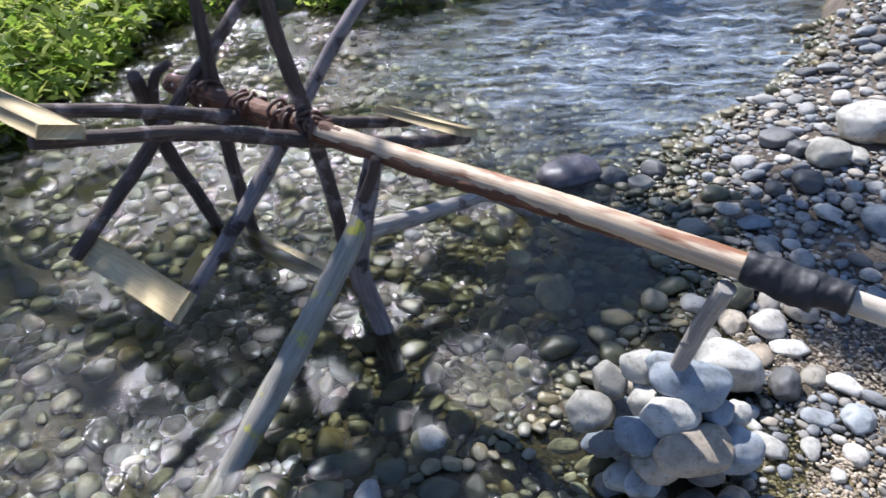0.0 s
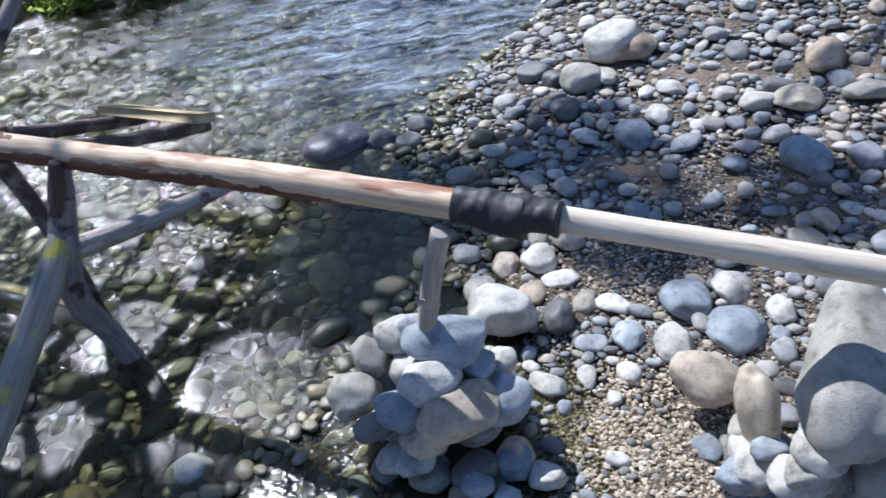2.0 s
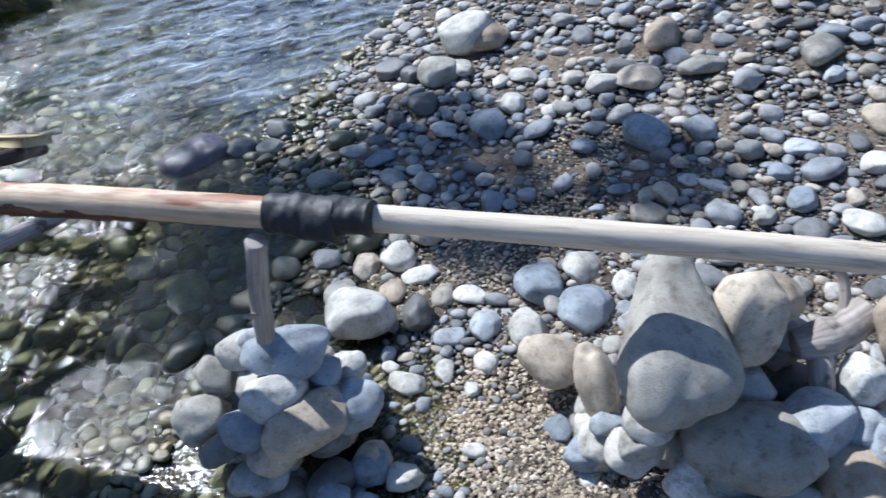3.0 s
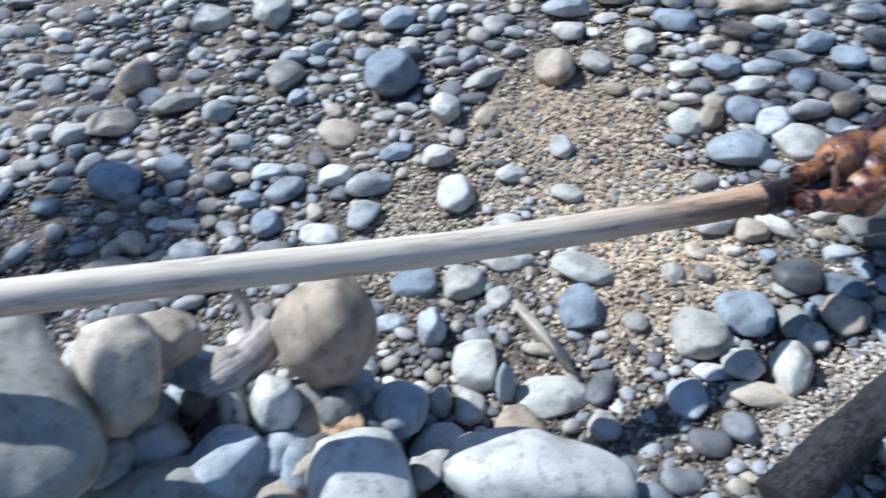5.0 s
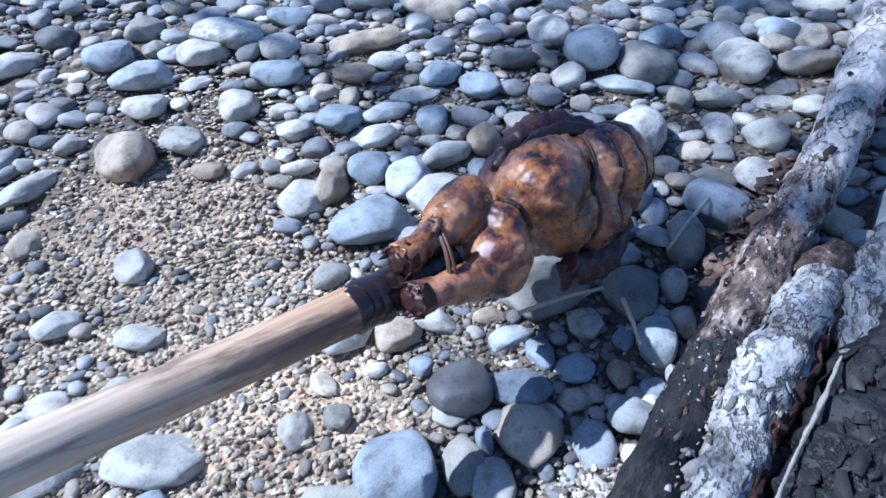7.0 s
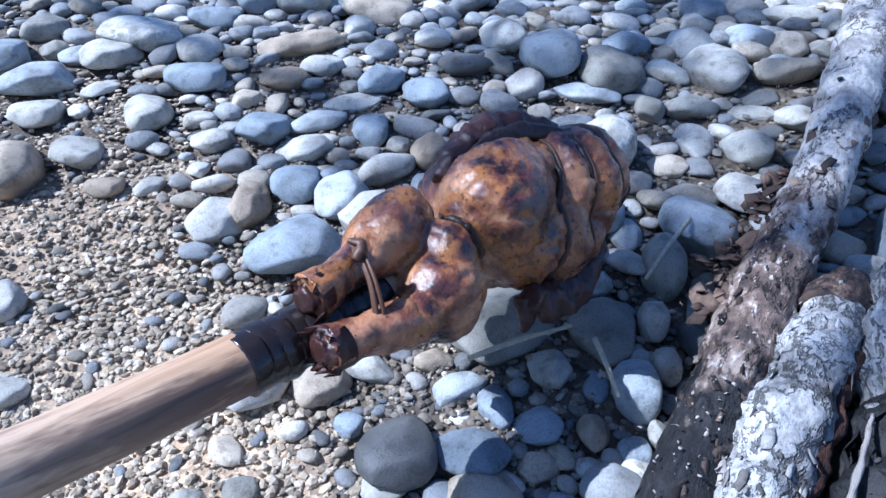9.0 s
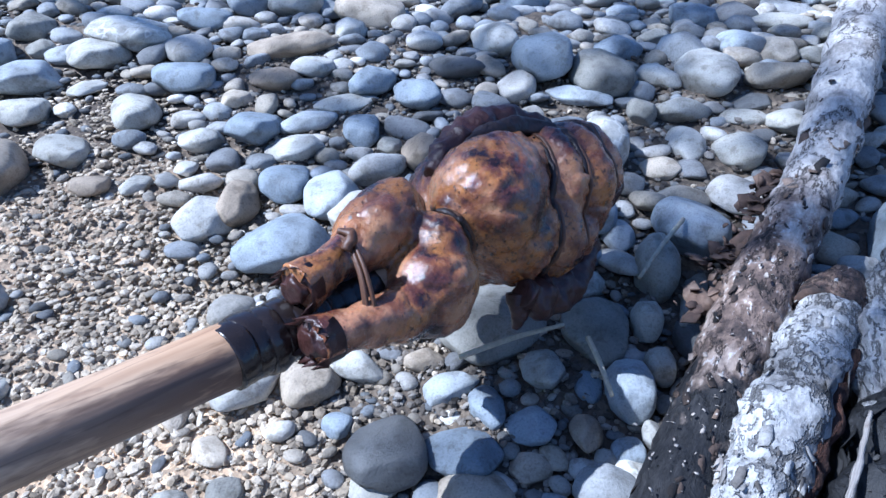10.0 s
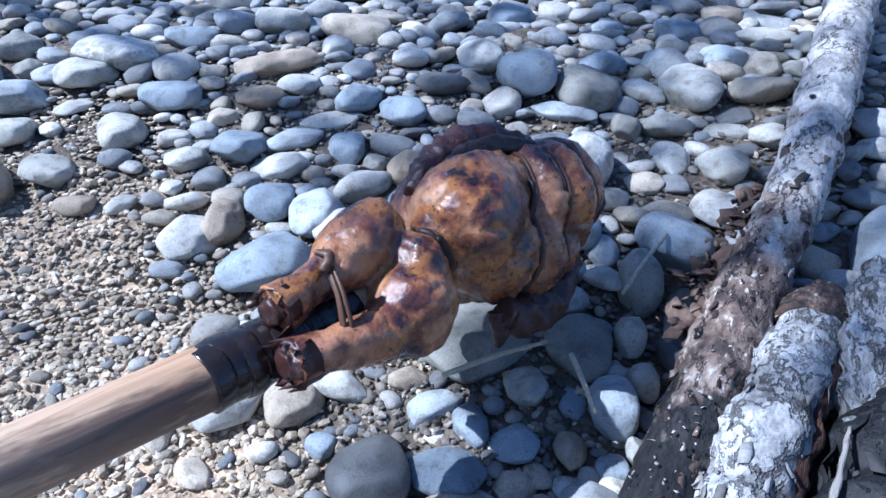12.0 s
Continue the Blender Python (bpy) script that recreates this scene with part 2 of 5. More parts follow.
def burnt_material(name, stops, rough, specks=None, scale=42.0):
    """Burnt wood: torn scaly layers, dark between them, with flecks of ash."""
    m, ns, ls, b = mat(name, rough)
    n, plates = flaky(ns, ls, scale, (1, 0.45, 1))
    blot = world_noise(ns, ls, 20.0, 5.0, 0.65)
    fine = noise_at(ns, ls, 240.0, 4.0, "UV", (1, 0.4, 1), 0.7)
    c = ramp(ns, ls, mixed(ns, ls, n, blot, 0.4), stops)
    c = mixed(ns, ls, c, ramp(ns, ls, fine, [(0.32, (0.45, 0.45, 0.45)), (0.62, (1.25, 1.25, 1.25))]), 0.8, "MULTIPLY")
    if specks:
        c = mixed(ns, ls, c, specks, ramp(ns, ls, mixed(ns, ls, fine, blot, 0.35), [(0.58, (0, 0, 0)), (0.63, (0.9, 0.9, 0.9))]))
    split = noise_at(ns, ls, scale * 0.55, 6.0, "UV", (1, 0.5, 1), 0.7)
    crack = ramp(ns, ls, split, [(0.462, (1, 1, 1)), (0.478, (0.06, 0.05, 0.05)), (0.486, (0.06, 0.05, 0.05)), (0.50, (1, 1, 1)), (0.553, (1, 1, 1)), (0.560, (0.10, 0.09, 0.08)), (0.570, (1, 1, 1))])
    c = mixed(ns, ls, c, crack, 0.7, "MULTIPLY")
    ls.new(c, b.inputs["Base Color"])
    bumped(ns, ls, b, mixed(ns, ls, mixed(ns, ls, plates, crack, 0.5), fine, 0.3), 1.0, 0.007)
    return m


def log_material(foot):
    """A driftwood log: black at the fire end, brown burnt bark, then bare grey wood."""
    m, ns, ls, b = mat("half_burnt_log", 0.85)
    n, plates = flaky(ns, ls, 34.0, (1, 0.4, 1))
    blot = world_noise(ns, ls, 17.0, 5.0, 0.65)
    fine = noise_at(ns, ls, 230.0, 4.0, "UV", (1, 0.3, 1), 0.7)
    both = mixed(ns, ls, n, blot, 0.5)
    g = ns.new("ShaderNodeNewGeometry")
    far = ns.new("ShaderNodeVectorMath")
    far.operation = "DISTANCE"
    far.inputs[1].default_value = foot
    ls.new(g.outputs["Position"], far.inputs[0])
    ragged = ns.new("ShaderNodeMath")
    ragged.operation = "MULTIPLY_ADD"
    ragged.inputs[1].default_value = 0.55
    ls.new(both, ragged.inputs[0])
    ls.new(far.outputs["Value"], ragged.inputs[2])
    black = ramp(ns, ls, fine, [(0.3, (0.006, 0.006, 0.007)), (0.7, (0.03, 0.028, 0.028))])
    brown = ramp(ns, ls, both, [(0.40, (0.03, 0.022, 0.018)), (0.46, (0.11, 0.075, 0.058)), (0.52, (0.25, 0.175, 0.13)), (0.60, (0.48, 0.38, 0.30))])
    brown = mixed(ns, ls, brown, (0.55, 0.52, 0.48), ramp(ns, ls, mixed(ns, ls, fine, n, 0.35), [(0.57, (0, 0, 0)), (0.62, (0.85, 0.85, 0.85))]))
    grey = ramp(ns, ls, both, [(0.36, (0.10, 0.085, 0.072)), (0.42, (0.26, 0.235, 0.21)), (0.49, (0.42, 0.39, 0.36)), (0.60, (0.55, 0.52, 0.48))])
    c = mixed(ns, ls, black, brown, ramp(ns, ls, node_range(ns, ls, ragged.outputs[0], 0.58, 0.66), [(0, (0, 0, 0)), (1, (1, 1, 1))]))
    c = mixed(ns, ls, c, grey, ramp(ns, ls, node_range(ns, ls, ragged.outputs[0], 0.83, 0.92), [(0, (0, 0, 0)), (1, (1, 1, 1))]))
    c = mixed(ns, ls, c, ramp(ns, ls, fine, [(0.32, (0.5, 0.5, 0.5)), (0.62, (1.2, 1.2, 1.2))]), 0.8, "MULTIPLY")
    split = noise_at(ns, ls, 22.0, 6.0, "UV", (1, 0.3, 1), 0.7)
    crack = ramp(ns, ls, split, [(0.470, (1, 1, 1)), (0.480, (0.12, 0.10, 0.09)), (0.488, (0.12, 0.10, 0.09)), (0.50, (1, 1, 1))])
    c = mixed(ns, ls, c, crack, 0.85, "MULTIPLY")
    ls.new(c, b.inputs["Base Color"])
    bumped(ns, ls, b, mixed(ns, ls, mixed(ns, ls, plates, crack, 0.4), fine, 0.35), 1.0, 0.006)
    return m


def node_range(ns, ls, source, lo, hi):
    r = node(ns, "ShaderNodeMapRange", From_Min=lo, From_Max=hi, To_Min=0.0, To_Max=1.0)
    ls.new(source, r.inputs["Value"])
    return r.outputs[0]


ash_wood = burnt_material("ash_covered_wood", [(0.38, (0.05, 0.045, 0.04)), (0.43, (0.20, 0.19, 0.18)), (0.49, (0.34, 0.33, 0.315)), (0.58, (0.50, 0.49, 0.47))], 0.95, (0.07, 0.06, 0.055), 27.0)
half_burnt = burnt_material("half_burnt_bark", [(0.42, (0.014, 0.010, 0.009)), (0.48, (0.07, 0.042, 0.03)), (0.53, (0.17, 0.11, 0.075)), (0.60, (0.36, 0.27, 0.2))], 0.85, (0.52, 0.49, 0.45))
scale_ash = stone_material("ash_scale", [(0.0, (0.05, 0.043, 0.038)), (0.3, (0.20, 0.185, 0.17)), (0.65, (0.36, 0.35, 0.335)), (1.0, (0.54, 0.53, 0.51))], island=True, rough=0.95)
scale_brown = stone_material("bark_scale", [(0.0, (0.012, 0.01, 0.009)), (0.45, (0.06, 0.04, 0.03)), (0.8, (0.20, 0.14, 0.10)), (1.0, (0.46, 0.42, 0.38))], island=True, rough=0.9)
scale_char = stone_material("char_scale", [(0.0, (0.004, 0.004, 0.004)), (0.7, (0.018, 0.017, 0.017)), (1.0, (0.12, 0.115, 0.11))], island=True, rough=0.8)
log_skin = log_material((1.64, -0.180, 0.262))
bare_log = wood_material("bare_grey_log", [(0.3, (0.20, 0.165, 0.135)), (0.7, (0.46, 0.41, 0.36))], along=(1, 0.08, 1), scale=120.0, bump=0.8, patch=((0.10, 0.08, 0.07), 0.62, 0.70, 18.0))
char = burnt_material("charred_wood", [(0.35, (0.003, 0.003, 0.004)), (0.55, (0.012, 0.012, 0.013)), (0.7, (0.03, 0.029, 0.028))], 0.7, (0.09, 0.087, 0.085), 34.0)
red_rot = burnt_material("red_brown_rot", [(0.35, (0.02, 0.008, 0.006)), (0.55, (0.09, 0.036, 0.02)), (0.7, (0.19, 0.095, 0.05))], 0.9)


def plain_material(name, colour, rough, grain=200.0, amount=0.5, bump=0.2):
    m, ns, ls, b = mat(name, rough)
    n = world_noise(ns, ls, grain, 4.0, 0.6)
    c = mixed(ns, ls, colour, ramp(ns, ls, n, [(0.3, (0.45, 0.45, 0.45)), (0.7, (1.3, 1.3, 1.3))]), amount, "MULTIPLY")
    ls.new(c, b.inputs["Base Color"])
    bumped(ns, ls, b, n, bump, 0.002)
    return m


tape = plain_material("black_rubber_tape", (0.020, 0.020, 0.022), 0.6, 70.0, 0.7, 0.6)
greasy_tape = plain_material("greasy_dark_wrap", (0.02, 0.014, 0.012), 0.22, 90.0)
string_mat = plain_material("scorched_string", (0.10, 0.045, 0.022), 0.5, 300.0)
straw = plain_material("dry_straw", (0.55, 0.48, 0.34), 0.7, 200.0)


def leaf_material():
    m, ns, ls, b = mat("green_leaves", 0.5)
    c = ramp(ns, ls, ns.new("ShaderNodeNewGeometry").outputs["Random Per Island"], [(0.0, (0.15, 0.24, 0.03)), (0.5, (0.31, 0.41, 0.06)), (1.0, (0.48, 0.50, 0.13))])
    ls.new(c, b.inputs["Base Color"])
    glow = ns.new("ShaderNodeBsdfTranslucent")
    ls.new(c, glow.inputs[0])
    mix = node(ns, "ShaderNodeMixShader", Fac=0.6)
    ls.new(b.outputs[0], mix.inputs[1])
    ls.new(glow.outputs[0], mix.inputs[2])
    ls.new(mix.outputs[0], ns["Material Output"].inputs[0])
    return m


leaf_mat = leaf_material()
ash_dust = plain_material("pale_ash", (0.46, 0.40, 0.335), 0.95, 90.0, 0.5, 0.6)


def roast_material(name="roasted_skin", pale=(0.40, 0.200, 0.095)):
    m, ns, ls, b = mat(name, 0.3)
    n1 = world_noise(ns, ls, 19.0, 5.0, 0.62)
    n2 = world_noise(ns, ls, 210.0, 4.0, 0.7)
    n3 = world_noise(ns, ls, 21.0, 4.0, 0.65)
    n4 = world_noise(ns, ls, 85.0, 5.0, 0.7)
    c = ramp(ns, ls, n1, [(0.40, (0.018, 0.008, 0.008)), (0.455, (0.095, 0.032, 0.022)), (0.515, (0.19, 0.070, 0.030)), (0.60, pale)])
    c = mixed(ns, ls, c, (0.40, 0.165, 0.040), ramp(ns, ls, n3, [(0.49, (0, 0, 0)), (0.59, (0.8, 0.8, 0.8))]))
    c = mixed(ns, ls, c, (0.055, 0.016, 0.012), ramp(ns, ls, n4, [(0.53, (0, 0, 0)), (0.67, (0.65, 0.65, 0.65))]))
    c = mixed(ns, ls, c, (0.012, 0.006, 0.006), ramp(ns, ls, mixed(ns, ls, n2, n3, 0.3), [(0.56, (0, 0, 0)), (0.61, (0.85, 0.85, 0.85))]))
    ls.new(c, b.inputs["Base Color"])
    ls.new(ramp(ns, ls, n4, [(0.35, (0.13, 0.13, 0.13)), (0.65, (0.42, 0.42, 0.42))]), b.inputs["Roughness"])
    b.inputs["Subsurface Weight"].default_value = 0.04
    b.inputs["Subsurface Scale"].default_value = 0.008
    b.inputs["Coat Weight"].default_value = 0.35
    b.inputs["Coat Roughness"].default_value = 0.12
    bumped(ns, ls, b, mixed(ns, ls, n4, n2, 0.5), 0.5, 0.004)
    ls.new(b.inputs["Normal"].links[0].from_socket, b.inputs["Coat Normal"])
    return m


roast = roast_material()
burnt_skin = plain_material("burnt_skin", (0.045, 0.017, 0.013), 0.42, 110.0, 0.9, 1.0)
crust_mat = plain_material("black_crust", (0.020, 0.011, 0.010), 0.5, 150.0, 0.8, 1.0)
leg_meat = roast_material("browned_leg_meat", (0.43, 0.205, 0.105))


def water_material():
    """Clear stream water: a clear sheet with a gloss by Fresnel and small ripples."""
    m = bpy.data.materials.new("stream_water")
    m.use_nodes = True
    ns, ls = m.node_tree.nodes, m.node_tree.links
    ns.remove(ns["Principled BSDF"])
    clear = ns.new("ShaderNodeBsdfTransparent")
    clear.inputs[0].default_value = (0.78, 0.80, 0.64, 1)
    gloss = node(ns, "ShaderNodeBsdfGlossy", Roughness=0.11)
    fres = node(ns, "ShaderNodeFresnel", IOR=1.42)
    g = ns.new("ShaderNodeNewGeometry")
    mp = ns.new("ShaderNodeMapping")
    mp.inputs["Rotation"].default_value, mp.inputs["Scale"].default_value = (0, 0, 0.55), (1.0, 1.8, 1.0)
    ls.new(g.outputs["Position"], mp.inputs[0])
    n1 = node(ns, "ShaderNodeTexNoise", Scale=11.0, Detail=4.0, Roughness=0.6, Distortion=0.8)
    n2 = node(ns, "ShaderNodeTexNoise", Scale=85.0, Detail=2.0)
    for n in (n1, n2):
        ls.new(mp.outputs[0], n.inputs["Vector"])
    h = mixed(ns, ls, n1.outputs[0], n2.outputs[0], 0.58)
    calm = node(ns, "ShaderNodeTexNoise", Scale=2.6, Detail=3.0, Roughness=0.6)
    ls.new(g.outputs["Position"], calm.inputs["Vector"])
    h = mixed(ns, ls, (0.5, 0.5, 0.5), h, ramp(ns, ls, calm.outputs[0], [(0.40, (0.3, 0.3, 0.3)), (0.54, (1.3, 1.3, 1.3))]))
    bump = node(ns, "ShaderNodeBump", Strength=0.8, Distance=0.010)
    ls.new(h, bump.inputs["Height"])
    ls.new(bump.outputs[0], gloss.inputs["Normal"])
    ls.new(bump.outputs[0], fres.inputs["Normal"])
    mix = ns.new("ShaderNodeMixShader")
    ls.new(fres.outputs[0], mix.inputs[0])
    ls.new(clear.outputs[0], mix.inputs[1])
    ls.new(gloss.outputs[0], mix.inputs[2])
    # bluish-white streaks painted in for sky reflected on the choppy riffle
    sky_sheen = node(ns, "ShaderNodeBsdfDiffuse", Color=(0.55, 0.63, 0.74, 1))
    ls.new(bump.outputs[0], sky_sheen.inputs["Normal"])
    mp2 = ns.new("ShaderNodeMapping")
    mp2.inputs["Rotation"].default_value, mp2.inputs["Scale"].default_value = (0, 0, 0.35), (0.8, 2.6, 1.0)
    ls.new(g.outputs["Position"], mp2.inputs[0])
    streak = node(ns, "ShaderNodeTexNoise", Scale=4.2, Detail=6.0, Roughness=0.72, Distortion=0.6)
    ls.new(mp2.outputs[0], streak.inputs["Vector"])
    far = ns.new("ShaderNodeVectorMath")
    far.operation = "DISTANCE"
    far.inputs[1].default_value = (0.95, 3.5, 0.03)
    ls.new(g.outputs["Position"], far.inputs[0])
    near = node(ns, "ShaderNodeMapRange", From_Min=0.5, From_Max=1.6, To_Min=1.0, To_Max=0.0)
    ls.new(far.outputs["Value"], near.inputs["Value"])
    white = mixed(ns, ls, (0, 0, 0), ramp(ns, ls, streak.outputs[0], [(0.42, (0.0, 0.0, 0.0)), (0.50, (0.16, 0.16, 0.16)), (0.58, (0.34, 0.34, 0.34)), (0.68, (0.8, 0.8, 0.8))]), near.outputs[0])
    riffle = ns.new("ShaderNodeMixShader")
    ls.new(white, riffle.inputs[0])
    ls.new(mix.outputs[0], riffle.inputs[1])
    ls.new(sky_sheen.outputs[0], riffle.inputs[2])
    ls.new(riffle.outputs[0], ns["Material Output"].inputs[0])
    return m


water_mat = water_material()

# ---- the lie of the land ----
WATER = 0.03
SHORE_Y = [-1.0, 0.2, 0.55, 0.80, 0.91, 1.11, 1.27, 1.43, 1.74, 2.00, 2.22, 2.50, 2.70, 3.07, 3.80, 6.0, 12.0]
SHORE_X = [-3.2, -1.5, -0.85, -0.30, 0.03, 0.23, 0.39, 0.52, 0.61, 0.52, 0.60, 0.84, 1.14, 1.43, 1.83, 2.9, 6.0]


def inland(x, y):
    """Metres from the waterline: land is positive."""
    return (np.asarray(x, float) - np.interp(y, SHORE_Y, SHORE_X)) * 0.72


def far_side(x, y):
    """Metres beyond the other bank's waterline."""
    x, y = np.asarray(x, float), np.asarray(y, float)
    return np.maximum(-2.05 - 0.05 * (y - 3) - x, y - 4.5 - 1.1 * np.maximum(0, x + 0.2)) * 0.9


def ground(x, y):
    x, y = np.asarray(x, float), np.asarray(y, float)
    xc, yc = np.clip(x, 0.2, 2.6), np.clip(y, -0.7, 2.0)
    bank = 0.0597 - 0.0528 * xc - 0.0962 * yc + 0.0785 * xc * xc + 0.0544 * xc * yc + 0.0253 * yc * yc
    bank = bank + 0.15 * np.clip(x - 2.6, 0, 12) + 0.03 * np.clip(y - 2.0, 0, 8)
    bank = bank + 0.10 * np.exp(-(((x - 1.08) / 0.22) ** 2) - ((y - 0.45) / 0.14) ** 2)
    d = inland(x, y)
    k = np.clip((d + 0.02) / 0.22, 0, 1)
    k = k * k * (3 - 2 * k)
    bed = WATER - np.clip(-d * 0.30 + 0.005, -0.03, 0.17)
    z = bed * (1 - k) + bank * k
    f = far_side(x, y)
    return np.where(f > -0.4, np.maximum(z, WATER - 0.13 + np.clip(f + 0.4, 0, 6) * 0.33), z)


def smooth_noise(x, y, f):
    return (np.sin(x * f + 1.3) * np.cos(y * f * 1.13 + 0.4) + np.sin(x * f * 2.3 + y * f * 1.7) * 0.5 + np.cos(y * f * 3.1 - x * f * 2.9 + 2) * 0.3) / 1.8


def graded(lo, hi, near_lo, near_hi, step, far):
    a = list(np.arange(near_lo, near_hi, step))
    s, v = step, near_hi
    while v < hi:
        a.append(v)
        s = min(s * 1.25, far)
        v += s
    s, v = step, near_lo - step
    while v > lo:
        a.insert(0, v)
        s = min(s * 1.25, far)
        v -= s
    return np.array(a)


def sheet(name, xs, ys, height, material):
    X, Y = np.meshgrid(xs, ys)
    co = np.stack([X, Y, height(X, Y)], -1).reshape(-1, 3)
    nx, ny = len(xs), len(ys)
    i = (np.arange(ny - 1)[:, None] * nx + np.arange(nx - 1)[None, :]).ravel()
    quads = np.stack([i, i + 1, i + nx + 1, i + nx], -1)
    return raw_mesh(name, co, quads, material)


def raw_mesh(name, co, faces, material):
    me = bpy.data.meshes.new(name)
    n = faces.shape[1]
    me.vertices.add(len(co))
    me.vertices.foreach_set("co", np.ascontiguousarray(co, np.float32).ravel())
    me.loops.add(faces.size)
    me.loops.foreach_set("vertex_index", np.ascontiguousarray(faces, np.int32).ravel())
    me.polygons.add(len(faces))
    me.polygons.foreach_set("loop_start", np.arange(0, faces.size, n, dtype=np.int32))
    me.update(calc_edges=True)
    me.polygons.foreach_set("use_smooth", np.ones(len(faces), bool))
    me.materials.append(material)
    me.validate()
    return new(name, me)


def rough_ground(x, y):
    d = np.clip((inland(x, y) + 0.3) / 0.4, 0.3, 1)
    return ground(x, y) + d * (0.012 * smooth_noise(x, y, 9.0) + 0.006 * smooth_noise(x, y, 31.0) + 0.003 * smooth_noise(x, y, 83.0))


gx = graded(-60, 60, -1.4, 3.4, 0.018, 6.0)
gy = graded(-60, 60, -1.0, 3.6, 0.018, 6.0)
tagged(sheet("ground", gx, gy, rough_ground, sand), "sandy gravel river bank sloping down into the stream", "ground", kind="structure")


def ripples(x, y):
    chop = np.clip((y - 1.6) / 1.6, 0.25, 1.0) * np.clip(0.35 + abs(x + 0.3) * 0.8, 0.35, 1.0)
    u, v = x * 0.82 - y * 0.57, x * 0.57 + y * 0.82
    return WATER + chop * (0.012 * smooth_noise(u * 2.0, v, 9.0) + 0.006 * smooth_noise(u * 2.2, v, 23.0) + 0.0025 * smooth_noise(u * 1.7, v, 57.0))


wx = graded(-40, 9, -1.6, 2.2, 0.025, 4.0)
wy = graded(-3, 40, 0.5, 4.6, 0.025, 4.0)
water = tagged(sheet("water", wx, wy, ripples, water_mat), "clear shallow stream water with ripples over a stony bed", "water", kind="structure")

# ---- stone shapes ----


def pebble_base(level, seed):
    """A rounded river stone of unit half-size, slightly lopsided and faceted."""
    bm = bmesh.new()
    bmesh.ops.create_icosphere(bm, subdivisions=level, radius=1.0)
    r = random.Random(seed)
    cuts = [(Vector((r.gauss(0, 1), r.gauss(0, 1), r.gauss(0, 0.8))).normalized(), r.uniform(0.66, 0.94)) for _ in range(9)]
    off = Vector((seed * 7.7, seed * 3.1, 0))
    for v in bm.verts:
        p = v.co.normalized()
        s = 1.0 + 0.22 * noise.noise(p * 0.9 + off) + 0.08 * noise.noise(p * 2.3 + off)
        q = p * s
        for n, lim in cuts:
            over = q.dot(n) - lim
            if over > 0:
                q -= n * over * 0.74
        v.co = q
    co = np.array([v.co[:] for v in bm.verts])
    fa = np.array([[v.index for v in f.verts] for f in bm.faces])
    bm.free()
    co -= (co.max(0) + co.min(0)) / 2
    co /= (co.max(0) - co.min(0)) / 2
    return co, fa


FINE = [pebble_base(4, s) for s in range(9)]
MEDIUM = [pebble_base(3, s) for s in range(7)]
COARSE = [pebble_base(2, s + 20) for s in range(6)]
TINY = [pebble_base(1, s + 40) for s in range(5)]
STONE_DATA = {}
PLACED = []


def cobble(x, y, z, a, b, c, yaw, tone, tilt=None, name="cobble", label="", rise=0.0):
    """A river stone of its own, resting in the gravel: half-sizes a, b, c."""
    r = random.Random(int(x * 7919) * 31 + int(y * 6101))
    shape = r.randrange(len(FINE))
    key = (shape, tone)
    if key not in STONE_DATA:
        co, fa = FINE[shape]
        ob = raw_mesh(name, co, fa, TONES[tone][0])
        STONE_DATA[key] = ob.data
    else:
        ob = new(name, STONE_DATA[key])
    tx, ty = tilt if tilt else (r.uniform(-9, 9), r.uniform(-9, 9))
    ob.matrix_world = pose(x, y, z + rise, tx, ty, yaw) @ Matrix.Diagonal((a * 0.98, b * 0.98, c * 0.95, 1))
    PLACED.append((x, y, max(a, b)))
    return tagged(ob, label or TONES[tone][1], "stone", "river cobbles")


# ---- helpers for built things ----


def part(name, bm, material, parent=None, label=""):
    me = bpy.data.meshes.new(name)
    bm.to_mesh(me)
    bm.free()
    for p in me.polygons:
        p.use_smooth = True
    me.materials.append(material)
    ob = new(name, me)
    ob.parent = parent
    return tagged(ob, label)


def thing(name, label, category, at=(0, 0, 0), group=""):
    ob = new(name)
    ob.location = at
    ob.empty_display_size = 0.05
    bpy.context.view_layer.update()
    return tagged(ob, label, category, group)


def spline(points, n):
    """n points on a smooth curve through the given ones."""
    P = [Vector(p) for p in points]
    P = [P[0] * 2 - P[1], *P, P[-1] * 2 - P[-2]]
    out = []
    segs = len(P) - 3
    for i in range(n):
        u = i / (n - 1) * segs
        k = min(int(u), segs - 1)
        t = u - k
        a, b, c, d = P[k:k + 4]
        out.append(0.5 * (2 * b + (c - a) * t + (2 * a - 5 * b + 4 * c - d) * t * t + (3 * b - a - 3 * c + d) * t ** 3))
    return out


